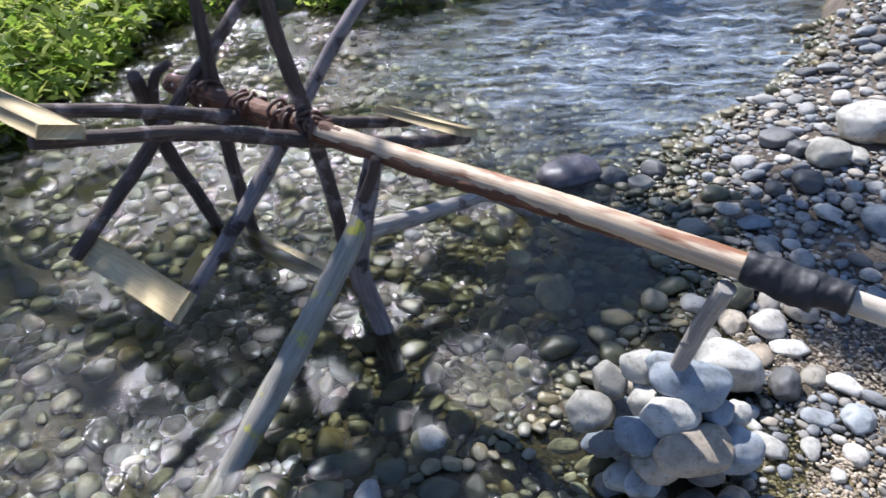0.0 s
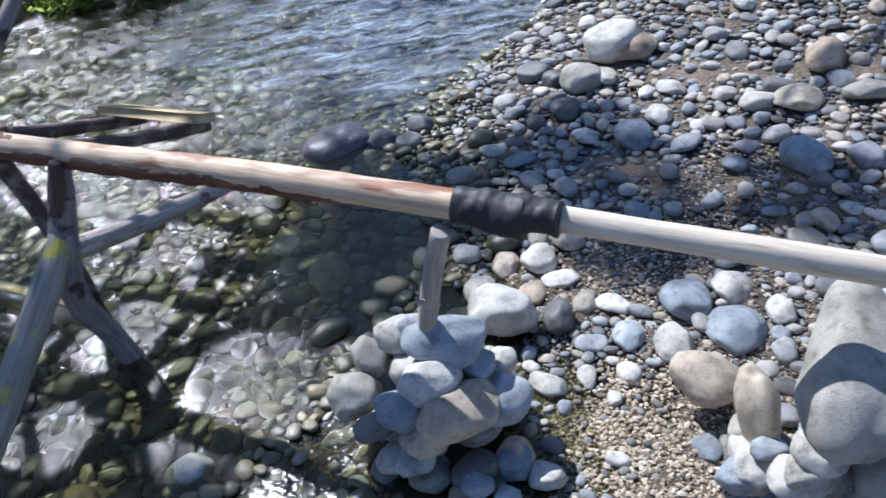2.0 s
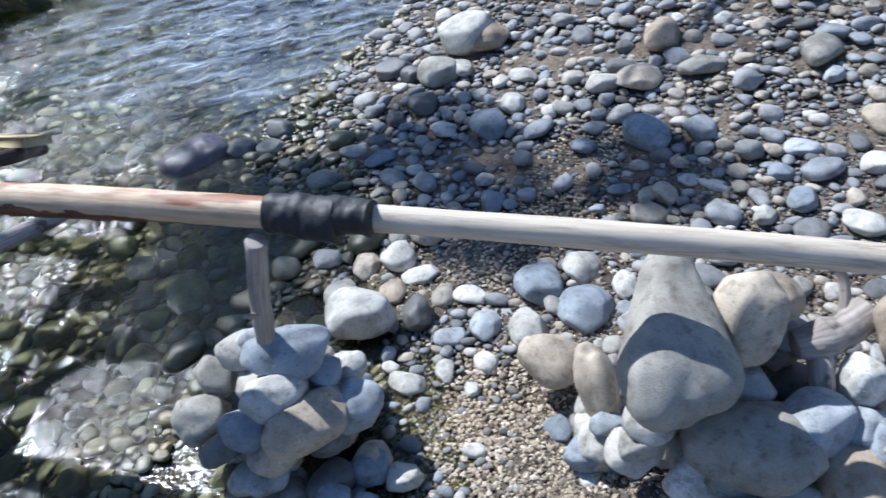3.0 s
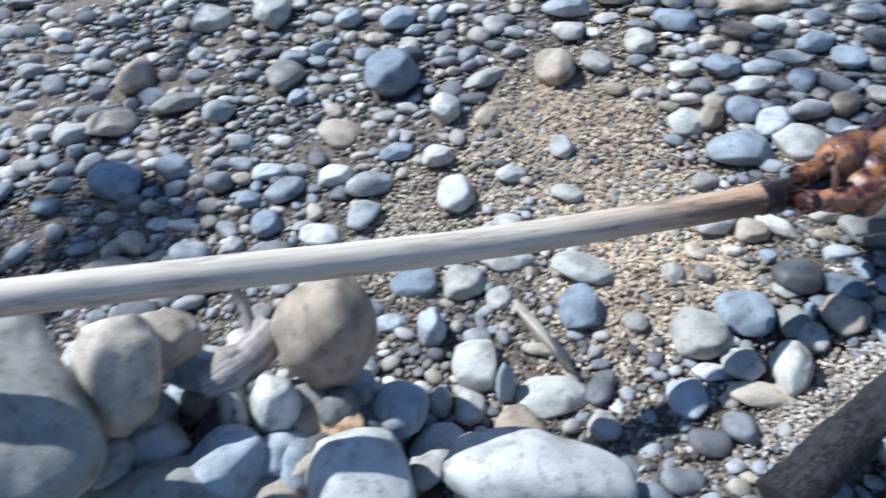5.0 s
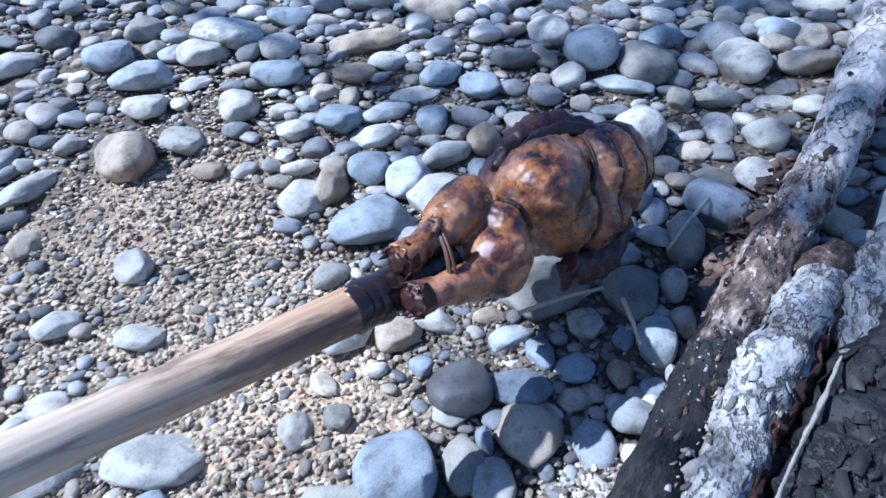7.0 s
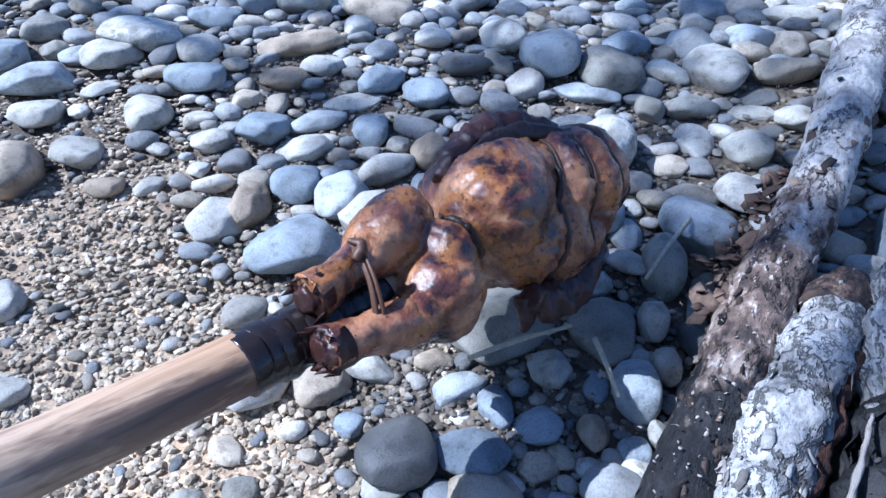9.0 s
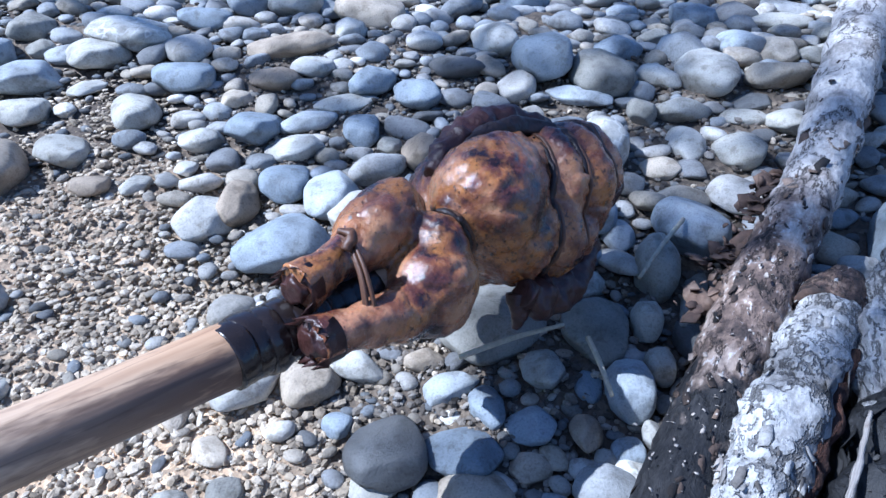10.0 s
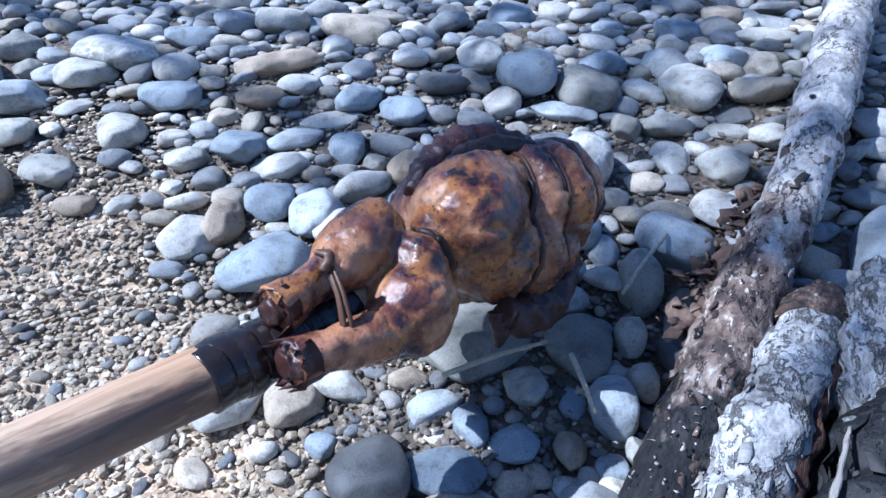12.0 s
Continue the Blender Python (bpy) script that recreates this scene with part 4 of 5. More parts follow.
me, ties = roast_body()
bird = thing("roast_chicken", "browned trussed roast chicken tied on the wooden spit", "roast", ROAST0)
body = new("body", me)
body.parent = bird
body.location = -ROAST0
bpy.context.view_layer.update()
tree = BVHTree.FromPolygons([v.co for v in me.vertices], [tuple(p.vertices) for p in me.polygons])
for k, (u0, lean, _, _) in enumerate(ties):
    pts = []
    for i in range(49):
        a = 2 * math.pi * i / 48
        d = RH * math.cos(a) + RN * math.sin(a)
        c = rp(u0 + lean * math.cos(a), 0.035, 0.0)
        hit = tree.ray_cast(c + d * 0.3, -d)[0]
        pts.append((hit if hit else c + d * 0.06) + d * 0.0006)
    cord = part("string", tube(pts, [0.0019, 0.0019], 7, 140, 0.2, 70 + k, base=ROAST0), string_mat, bird, "scorched trussing string" if k == 0 else "")
    for side, span in ((0, 48), (1, 30)):
        start = 7 * k + 11 * side
        row = [pts[(start + i) % 48] * 0.985 + rp(u0, 0.035, 0.0) * 0.015 + RD * (0.003 * (side * 2 - 1)) for i in range(span)]
        part("crust", tube(row, [0.0008] + [(0.0015, 0.0034, 0.0012, 0.0026)[(i + k) % 4] for i in range(8)] + [0.0008], 8, 200, 0.7, 74 + 2 * k + side, 120.0, base=ROAST0), crust_mat, cord, "black burnt crust along the string")


def torn(e, d, radius, count, seed):
    """A ragged frill of burnt skin round a torn end."""
    bm = bmesh.new()
    r = random.Random(seed)
    rows = [[], [], [], []]
    for k in range(count):
        a = 2 * math.pi * k / count
        out = RH * math.cos(a) + RN * math.sin(a)
        reach = r.uniform(0.001, 0.013) if k % 2 else r.uniform(0.0, 0.004)
        flare = r.uniform(-0.001, 0.004)
        for row, (back, wide) in zip(rows, ((0.012, 0.98), (0.0, 1.06), (-reach, 1.0), (0.004, 0.80))):
            row.append(bm.verts.new(e + d * back + out * (radius * wide + (flare if back < 0 else 0)) - ROAST0))
    for a, b in ((0, 1), (1, 2), (2, 3), (3, 0)):
        for k in range(count):
            j = (k + 1) % count
            bm.faces.new((rows[a][k], rows[a][j], rows[b][j], rows[b][k]))
    bmesh.ops.recalc_face_normals(bm, faces=bm.faces)
    return bm


for k, pts in enumerate(([rp(0.075, 0.062, 0.016), rp(0.040, 0.053, 0.024), rp(0.010, 0.047, 0.030), rp(-0.018, 0.042, 0.030)], [rp(0.070, -0.008, 0.036), rp(0.030, -0.006, 0.042), rp(-0.002, -0.002, 0.044), rp(-0.028, 0.001, 0.042)])):
    leg = part("drumstick", tube(pts, [0.021, 0.0170, 0.0150, 0.0175], 28, 60, 0.20, 80 + k, 30.0, base=ROAST0), leg_meat, bird, "browned drumstick end")
    e, d = pts[-1], (pts[-2] - pts[-1]).normalized()
    part("bone_end", tube([e + d * 0.004, e - d * 0.006], [0.0135, 0.0095], 20, 12, 0.6, 84 + k, 110.0, base=ROAST0), burnt_skin, leg, "charred leg end")
    part("torn_skin", torn(e, d, 0.0165, 32, 86 + k), burnt_skin, leg, "ragged burnt skin round the leg end")
for k in range(3):
    pts = []
    w = (0.0, 0.004, 0.011)[k]
    for i in range(25):
        a = 2 * math.pi * i / 24
        pts.append(rp(0.020 + w + 0.010 * math.cos(a + 0.4 * k), 0.026 + (0.040 + 0.002 * k) * math.cos(a), 0.030 + (0.026 + 0.002 * k) * math.sin(a)))
    part("leg_string", tube(pts, [0.0015, 0.0019, 0.0015], 6, 60, 0.3, 90 + k, 60.0, base=ROAST0), string_mat, bird)
part("knot", tube([rp(0.022, 0.055, 0.050), rp(0.030, 0.064, 0.054), rp(0.024, 0.072, 0.048)], [0.0035, 0.0042, 0.0018], 8, 16, 0.5, 95, 80.0, base=ROAST0), string_mat, bird)


def flap(points, widths, thick, seed):
    """A curled strip of crisp skin."""
    bm = tube(points, widths, 24, 60, 0.42, seed, 55.0, base=ROAST0)
    return bm


part("wing", flap([rp(0.170, 0.092, 0.012), rp(0.205, 0.113, 0.012), rp(0.260, 0.122, 0.012), rp(0.335, 0.100, 0.022)], [0.008, 0.014, 0.018, 0.014], 0, 101), burnt_skin, bird, "burnt wing folded over the top")
part("wing_tip", flap([rp(0.185, 0.098, 0.030), rp(0.225, 0.110, 0.034), rp(0.270, 0.108, 0.042), rp(0.31, 0.092, 0.056)], [0.004, 0.008, 0.009, 0.006], 0, 106), crust_mat, bird, "black wing tip")
part("wing", flap([rp(0.20, -0.045, 0.030), rp(0.235, -0.062, 0.020), rp(0.285, -0.058, 0.018), rp(0.33, -0.03, 0.025)], [0.011, 0.018, 0.017, 0.011], 0, 102), burnt_skin, bird)
part("skin_shred", flap([rp(0.205, -0.045, 0.020), rp(0.20, -0.066, 0.014), rp(0.195, -0.076, 0.006)], [0.012, 0.008, 0.003], 0, 103), burnt_skin, bird, "dangling burnt skin")
part("neck_skin", flap([rp(0.385, 0.03, 0.005), rp(0.402, 0.025, 0.0), rp(0.410, 0.018, -0.005)], [0.040, 0.028, 0.012], 0, 104), burnt_skin, bird, "charred neck end")
part("tail", flap([rp(0.085, 0.026, -0.02), rp(0.050, 0.026, -0.004), rp(0.030, 0.024, 0.002)], [0.026, 0.018, 0.008], 0, 105), burnt_skin, bird, "dark burnt tail")


# ---- the fire logs ----
LOG1 = [(1.50, -0.140, 0.212), (1.64, -0.184, 0.262), (1.80, -0.234, 0.305), (1.90, -0.268, 0.325), (2.04, -0.320, 0.357), (2.16, -0.368, 0.390), (2.28, -0.416, 0.422), (2.48, -0.480, 0.472), (2.90, -0.610, 0.570), (3.50, -0.80, 0.69)]
log = thing("fire_log", "long driftwood log, charred at the fire end and bare grey beyond", "log", LOG1[0], "fire logs")
part("trunk", tube(LOG1, [0.034, 0.030, 0.025, 0.027, 0.031, 0.031, 0.031, 0.036, 0.041, 0.046], 56, 420, 0.15, 112, 34.0, base=LOG1[0]), log_skin, log)
LOG2 = [(1.62, -0.222, 0.250), (1.80, -0.284, 0.300), (1.88, -0.312, 0.322), (1.97, -0.350, 0.345), (2.07, -0.394, 0.366)]
log = thing("fire_log", "burnt log covered with white ash and deep cracks", "log", LOG2[0], "fire logs")
part("ashy_length", tube(LOG2, [0.026, 0.029, 0.033, 0.032, 0.026], 56, 260, 0.24, 121, 30.0, base=LOG2[0]), ash_wood, log)
part("split_edge", tube([(1.64, -0.252, 0.262), (1.80, -0.310, 0.306), (1.88, -0.340, 0.328), (2.00, -0.392, 0.360)], [0.006, 0.009, 0.010, 0.007], 20, 160, 0.6, 123, 46.0, base=LOG2[0]), red_rot, log, "rotten red-brown split edge")
part("pale_root", tube([(1.68, -0.285, 0.300), (1.74, -0.312, 0.318), (1.80, -0.335, 0.328), (1.86, -0.362, 0.350), (1.92, -0.385, 0.360)], [0.0014, 0.0024, 0.0017, 0.0025, 0.0015], 8, 60, 0.6, 124, 90.0, base=LOG2[0]), grey_wood, log, "thin pale root along the crack")
part("log_end", tube([(2.045, -0.384, 0.362), LOG2[4], (2.10, -0.408, 0.372)], [0.029, 0.030, 0.018], 20, 8, 0.2, 122, 30.0, base=LOG2[0]), half_burnt, log, "brown burnt end")
LOG3 = [(1.58, -0.320, 0.225), (1.75, -0.372, 0.268), (1.90, -0.424, 0.305), (2.08, -0.490, 0.350)]
log = thing("fire_log", "black charred log with cracked surface in the fire", "log", LOG3[0], "fire logs")
part("charred_length", tube(LOG3, [0.050, 0.056, 0.056, 0.05], 44, 180, 0.26, 131, 30.0, base=LOG3[0]), char, log)
part("ash_crust", tube([(1.93, -0.402, 0.335), (2.00, -0.420, 0.356), (2.08, -0.444, 0.374), (2.14, -0.466, 0.384)], [0.014, 0.024, 0.026, 0.016], 40, 120, 0.34, 133, 40.0, base=LOG3[0]), ash_wood, log, "cracked pale ash crust on the black log")


def flakes(name, count, place, size, material, label, seed):
    """Thin curled flakes lying loose."""
    r = random.Random(seed)
    co, fa = [], []
    for _ in range(count):
        p = Vector(place(r))
        s = size * (0.4 + 2.2 * r.random() ** 2.5)
        m = Euler((r.uniform(-0.8, 0.8), r.uniform(-0.8, 0.8), r.uniform(0, 6.3))).to_matrix()
        n = len(co)
        for q in ((-1, -0.5, 0), (0, -0.6, 0.25), (1, -0.4, 0), (-0.9, 0.5, 0.05), (0.1, 0.6, 0.3), (0.9, 0.4, 0.05)):
            co.append(p + m @ (Vector(q) * s))
        fa += [(n, n + 1, n + 4, n + 3), (n + 1, n + 2, n + 5, n + 4)]
    ob = raw_mesh(name, np.array([v[:] for v in co]), np.array(fa), material)
    so = ob.modifiers.new("thickness", "SOLIDIFY")
    so.thickness = size * 0.2
    return tagged(ob, label, "flakes", kind="stuff")


def scales(name, pts, radii, count, size, material, label, seed, lift=0.0, arc=1.25):
    """Curled scales of burnt bark lying on a log, along its grain."""
    r = random.Random(seed)
    path = spline(pts, 120)
    co, fa = [], []
    for _ in range(count):
        i = r.randrange(1, 118)
        p, t = path[i], (path[i + 1] - path[i - 1]).normalized()
        side = t.cross(Vector((0, 0, 1))).normalized()
        up = side.cross(t)
        a = r.uniform(-arc, arc)
        nrm = up * math.cos(a) + side * math.sin(a)
        tan = nrm.cross(t)
        rad = np.interp(i / 119 * (len(radii) - 1), range(len(radii)), radii) * r.uniform(0.97, 1.06) + lift
        s = size * (0.35 + 1.6 * r.random() ** 2)
        turn = r.gauss(0, 0.35)
        e1 = t * math.cos(turn) + tan * math.sin(turn) + nrm * r.gauss(0, 0.18)
        e2 = tan * math.cos(turn) - t * math.sin(turn) + nrm * r.gauss(0, 0.25)
        n = len(co)
        for u, v, w in ((-1.5, -0.5, 0.25), (-0.2, -0.65, 0), (1.4, -0.4, 0.3), (-1.3, 0.5, 0.35), (0.1, 0.6, 0.2), (1.2, 0.5, 0.6)):
            co.append((p + nrm * (rad + w * s * 0.5) + e1 * u * s * r.uniform(0.7, 1.2) + e2 * v * s * r.uniform(0.7, 1.2))[:])
        fa += [(n, n + 1, n + 4, n + 3), (n + 1, n + 2, n + 5, n + 4)]
    ob = raw_mesh(name, np.array(co), np.array(fa), material)
    so = ob.modifiers.new("thickness", "SOLIDIFY")
    so.thickness = size * 0.16
    return tagged(ob, label, "flakes", kind="stuff")


def along_log(pts, r, spread, lift):
    k = r.random() * (len(pts) - 1)
    i = min(int(k), len(pts) - 2)
    p = Vector(pts[i]).lerp(Vector(pts[i + 1]), k - i)
    return p + Vector((r.gauss(0, spread), r.gauss(0, spread), lift + r.uniform(0, 0.008)))


flakes("ash_flakes", 120, lambda r: along_log(LOG1[2:6], r, 0.012, 0.026), 0.0011, ash_dust, "white ash flakes strewn over the burning log", 3)
flakes("ash_flakes", 420, lambda r: (Vector(LOG1[2]).lerp(Vector(LOG2[2]), r.uniform(0.25, 0.75)) + (Vector(LOG1[3]) - Vector(LOG1[2])) * r.uniform(-1.0, 1.0) + Vector((0, 0, r.uniform(-0.03, 0.02)))), 0.0042, ash_dust, "white ash flakes between the logs", 4)
flakes("bark_flakes", 170, lambda r: along_log(LOG1[4:7], r, 0.012, 0.0) + Vector((-0.01, 0.042, -0.012)), 0.0065, half_burnt, "curled bark scraps along the log", 5)
scales("ash_scales", LOG2, [0.026, 0.029, 0.033, 0.032, 0.026], 120, 0.0036, scale_ash, "scaly ash-coated bark on the burnt log", 6)
scales("bark_scales", LOG1[2:6], [0.025, 0.027, 0.031, 0.031], 130, 0.0026, scale_brown, "small curled scales of burnt bark on the log", 7)
scales("bark_scales", LOG1[5:8], [0.031, 0.031, 0.036], 40, 0.0055, scale_brown, "remains of grey bark on the bare log", 8, arc=1.5)
scales("char_scales", LOG3, [0.050, 0.056, 0.056, 0.05], 420, 0.0055, scale_char, "black and grey scales on the charred log", 9)


def embers(count, seed):
    """Crumbs and clods of ash spilled along the side of the charred end."""
    items = []
    r = random.Random(seed)
    for _ in range(count):
        f = r.random()
        x, y = 1.60 + 0.25 * f + r.gauss(0, 0.02), -0.105 - 0.075 * f + r.gauss(0, 0.022)
        s = 0.0009 + 0.0036 * r.random() ** 3
        items.append((x, y, float(rough_ground(x, y)) + s * 0.4 + abs(r.gauss(0, 0.005)), s * 1.2, s * 0.8, s * 0.5, r.uniform(0, 6), r.uniform(-0.4, 0.4)))
    return items


ASH = embers(5000, 9)


# ---- loose straws ----
for k, (p, q, m) in enumerate([((2.205, -0.272, 0.378), (2.11, -0.227, 0.350), 0.003), ((1.981, -0.069, 0.318), (2.035, -0.159, 0.332), 0.003), ((2.024, -0.182, 0.328), (1.967, -0.207, 0.308), 0.003)]):
    b = thing("straw", "dry pale straw lying across the cobbles", "straw", p, "straws")
    mid = (Vector(p) + Vector(q)) / 2 + Vector((0, 0, m))
    part("stalk", tube([p, mid, q], [0.0026, 0.0026, 0.002], 6, 10, 0.1, 60 + k, base=p), straw, b)

# ---- cobbles with a place of their own ----
cobble(2.770, 0.418, 0.517, 0.055, 0.046, 0.034, -42, "g")
cobble(2.365, 0.636, 0.409, 0.018, 0.030, 0.013, -50, "w")
cobble(2.498, 0.771, 0.472, 0.026, 0.023, 0.019, -49, "g")
cobble(2.424, 0.636, 0.430, 0.033, 0.028, 0.009, -51, "w")
cobble(2.200, -0.167, 0.326, 0.027, 0.023, 0.017, -99, "b")
cobble(2.153, -0.174, 0.314, 0.025, 0.021, 0.016, -79, "w")
cobble(2.151, -0.135, 0.319, 0.039, 0.053, 0.028, -86, "b")
cobble(2.070, -0.003, 0.293, 0.035, 0.030, 0.018, -56, "g")
cobble(1.974, 0.080, 0.270, 0.032, 0.027, 0.019, -65, "t")
cobble(1.996, -0.057, 0.270, 0.018, 0.029, 0.013, -141, "b")
cobble(2.018, -0.187, 0.276, 0.014, 0.022, 0.010, -90, "b")
cobble(2.021, -0.025, 0.278, 0.021, 0.019, 0.015, -92, "t")
cobble(1.924, -0.144, 0.252, 0.020, 0.016, 0.011, -85, "t")
cobble(1.889, 0.144, 0.244, 0.015, 0.025, 0.011, -41, "t")
cobble(1.921, 0.198, 0.254, 0.016, 0.026, 0.012, -54, "t")
cobble(1.936, 0.037, 0.257, 0.015, 0.014, 0.011, -110, "b")
cobble(2.061, 0.089, 0.294, 0.041, 0.035, 0.018, -67, "t")
cobble(2.063, 0.091, 0.294, 0.047, 0.040, 0.017, -73, "t")
cobble(1.155, 0.355, 0.165, 0.068, 0.039, 0.032, -61, "t")
cobble(1.245, 0.372, 0.215, 0.052, 0.028, 0.020, -75, "o")
cobble(1.336, 0.263, 0.142, 0.039, 0.061, 0.028, -75, "w")
cobble(1.692, 1.420, 0.252, 0.066, 0.056, 0.027, -35, "g")
cobble(1.564, 1.500, 0.224, 0.074, 0.063, 0.036, 12, "t")
cobble(1.220, 1.984, 0.164, 0.038, 0.061, 0.027, -16, "g")
cobble(1.094, 2.089, 0.141, 0.049, 0.042, 0.033, 12, "d")
cobble(0.856, 1.750, 0.069, 0.055, 0.046, 0.017, -7, "b")
cobble(1.318, 1.113, 0.137, 0.024, 0.038, 0.017, -64, "t")
cobble(1.421, 1.092, 0.157, 0.034, 0.027, 0.012, -34, "w")
cobble(0.949, 0.549, 0.123, 0.052, 0.061, 0.038, -26, "q")
cobble(1.043, 0.362, 0.151, 0.039, 0.028, 0.022, -17, "w")
cobble(1.122, 0.625, 0.118, 0.046, 0.035, 0.026, -61, "b")
cobble(0.283, 0.906, 0.009, 0.054, 0.029, 0.024, 29, "g")
cobble(0.371, 0.822, 0.017, 0.040, 0.037, 0.029, 11, "b")
cobble(0.591, 1.261, 0.027, 0.042, 0.054, 0.030, -11, "g")
cobble(0.702, 1.199, 0.037, 0.034, 0.044, 0.025, -16, "t")
cobble(0.247, 1.527, -0.045, 0.059, 0.085, 0.043, 4, "g")
cobble(0.336, 2.167, 0.025, 0.116, 0.099, 0.054, 22, "p")
cobble(0.493, 2.128, 0.031, 0.059, 0.050, 0.029, -15, "d")
cobble(0.580, 2.057, 0.040, 0.048, 0.041, 0.025, -6, "g")
cobble(0.637, 2.129, 0.055, 0.049, 0.052, 0.036, 45, "d")
cobble(1.325, 2.092, 0.210, 0.083, 0.126, 0.060, 40, "t")
cobble(1.051, 1.907, 0.122, 0.047, 0.066, 0.034, -20, "d")
cobble(1.704, 1.610, 0.275, 0.056, 0.090, 0.041, -39, "t")
cobble(1.347, 1.793, 0.180, 0.032, 0.052, 0.023, 26, "w")
cobble(1.448, 1.048, 0.161, 0.037, 0.022, 0.010, -45, "w")
cobble(0.884, 0.674, 0.065, 0.025, 0.041, 0.018, -24, "g")
cobble(0.695, 0.720, 0.035, 0.025, 0.015, 0.012, -24, "w")
cobble(1.312, 2.117, 0.213, 0.102, 0.108, 0.074, -6, "w")
cobble(1.157, 2.012, 0.161, 0.075, 0.064, 0.051, -5, "g")
cobble(1.054, 2.180, 0.134, 0.067, 0.057, 0.034, -12, "d")
cobble(0.202, 0.945, 0.003, 0.047, 0.029, 0.024, -9, "g")
cobble(0.324, 0.902, 0.010, 0.053, 0.025, 0.021, -3, "b")
cobble(0.145, 1.674, -0.007, 0.044, 0.042, 0.032, -4, "g")
cobble(-0.301, 0.886, 0.007, 0.040, 0.028, 0.024, 18, "b")
cobble(-0.074, 0.953, 0.007, 0.047, 0.044, 0.034, 6, "g")
cobble(-0.244, 0.900, 0.005, 0.060, 0.028, 0.024, 22, "g")
cobble(2.265, -0.528, 0.352, 0.050, 0.079, 0.036, -111, "b")
cobble(2.081, -0.190, 0.298, 0.036, 0.045, 0.024, -77, "g")
cobble(2.029, -0.142, 0.282, 0.023, 0.034, 0.017, -77, "g")
cobble(2.013, -0.222, 0.283, 0.022, 0.034, 0.029, -77, "b")
cobble(2.049, -0.251, 0.288, 0.014, 0.021, 0.020, -77, "g")
cobble(2.234, -0.207, 0.337, 0.021, 0.031, 0.016, -77, "b")
cobble(2.172, -0.250, 0.329, 0.024, 0.036, 0.039, -77, "g")
cobble(2.151, -0.288, 0.310, 0.061, 0.014, 0.010, -10, "g")
cobble(2.103, -0.237, 0.304, 0.015, 0.023, 0.025, -77, "g")
cobble(2.248, -0.286, 0.348, 0.043, 0.064, 0.036, -77, "b")
cobble(1.966, -0.190, 0.264, 0.016, 0.024, 0.012, -77, "t")
cobble(1.955, -0.225, 0.260, 0.015, 0.017, 0.010, -77, "b")
cobble(1.935, -0.232, 0.255, 0.018, 0.018, 0.010, -77, "q")
cobble(1.971, -0.246, 0.266, 0.010, 0.016, 0.015, -77, "w")
cobble(2.089, -0.286, 0.296, 0.020, 0.030, 0.015, -77, "d")
cobble(2.331, 0.387, 0.387, 0.035, 0.034, 0.019, -77, "w")
cobble(2.363, 0.317, 0.398, 0.041, 0.054, 0.027, -77, "b")
cobble(2.397, 0.248, 0.402, 0.046, 0.034, 0.018, -77, "b")
cobble(2.450, 0.207, 0.417, 0.051, 0.026, 0.014, -77, "w")
cobble(2.389, 0.162, 0.398, 0.027, 0.040, 0.023, -77, "b")
cobble(2.334, 0.245, 0.382, 0.045, 0.037, 0.020, -77, "w")
cobble(2.262, 0.227, 0.360, 0.034, 0.048, 0.024, -77, "b")
cobble(2.244, 0.153, 0.353, 0.036, 0.053, 0.026, -77, "b")
cobble(2.210, 0.094, 0.342, 0.052, 0.051, 0.028, -77, "w")
cobble(2.151, 0.180, 0.328, 0.064, 0.057, 0.031, -77, "b")
cobble(2.178, 0.304, 0.337, 0.041, 0.042, 0.023, -77, "w")
cobble(2.212, 0.272, 0.348, 0.027, 0.041, 0.027, -77, "t")
cobble(2.585, 0.346, 0.476, 0.079, 0.040, 0.022, -77, "t")
cobble(2.531, 0.290, 0.452, 0.038, 0.037, 0.020, -77, "w")
cobble(2.492, 0.338, 0.441, 0.047, 0.036, 0.020, -77, "t")
cobble(2.436, 0.380, 0.421, 0.027, 0.027, 0.015, -77, "t")
cobble(2.504, 0.181, 0.440, 0.037, 0.055, 0.027, -77, "b")
cobble(2.488, 0.103, 0.429, 0.040, 0.043, 0.023, -77, "b")
cobble(2.466, 0.484, 0.443, 0.051, 0.049, 0.027, -77, "b")
cobble(2.340, 0.691, 0.410, 0.040, 0.042, 0.023, -77, "g")
cobble(2.561, 0.640, 0.491, 0.074, 0.054, 0.030, -77, "q")
cobble(2.549, 0.823, 0.499, 0.041, 0.050, 0.027, -77, "g")
cobble(2.655, 0.545, 0.504, 0.052, 0.042, 0.023, -77, "b")
cobble(2.771, 0.271, 0.507, 0.069, 0.059, 0.032, -77, "t")
cobble(2.681, 0.277, 0.489, 0.031, 0.037, 0.021, -77, "w")
cobble(2.349, 0.063, 0.384, 0.029, 0.044, 0.029, -77, "t")
cobble(2.215, 0.491, 0.353, 0.027, 0.028, 0.015, -77, "t")
cobble(2.363, 0.112, 0.384, 0.018, 0.027, 0.015, -77, "g")
cobble(2.227, 0.430, 0.353, 0.020, 0.025, 0.013, -77, "g")
cobble(2.273, 0.379, 0.364, 0.016, 0.023, 0.011, -77, "w")
cobble(2.600, -0.069, 0.468, 0.048, 0.072, 0.041, -77, "b")
cobble(2.572, -0.171, 0.452, 0.055, 0.062, 0.034, -77, "g")
cobble(2.593, -0.324, 0.454, 0.046, 0.068, 0.035, -77, "w")
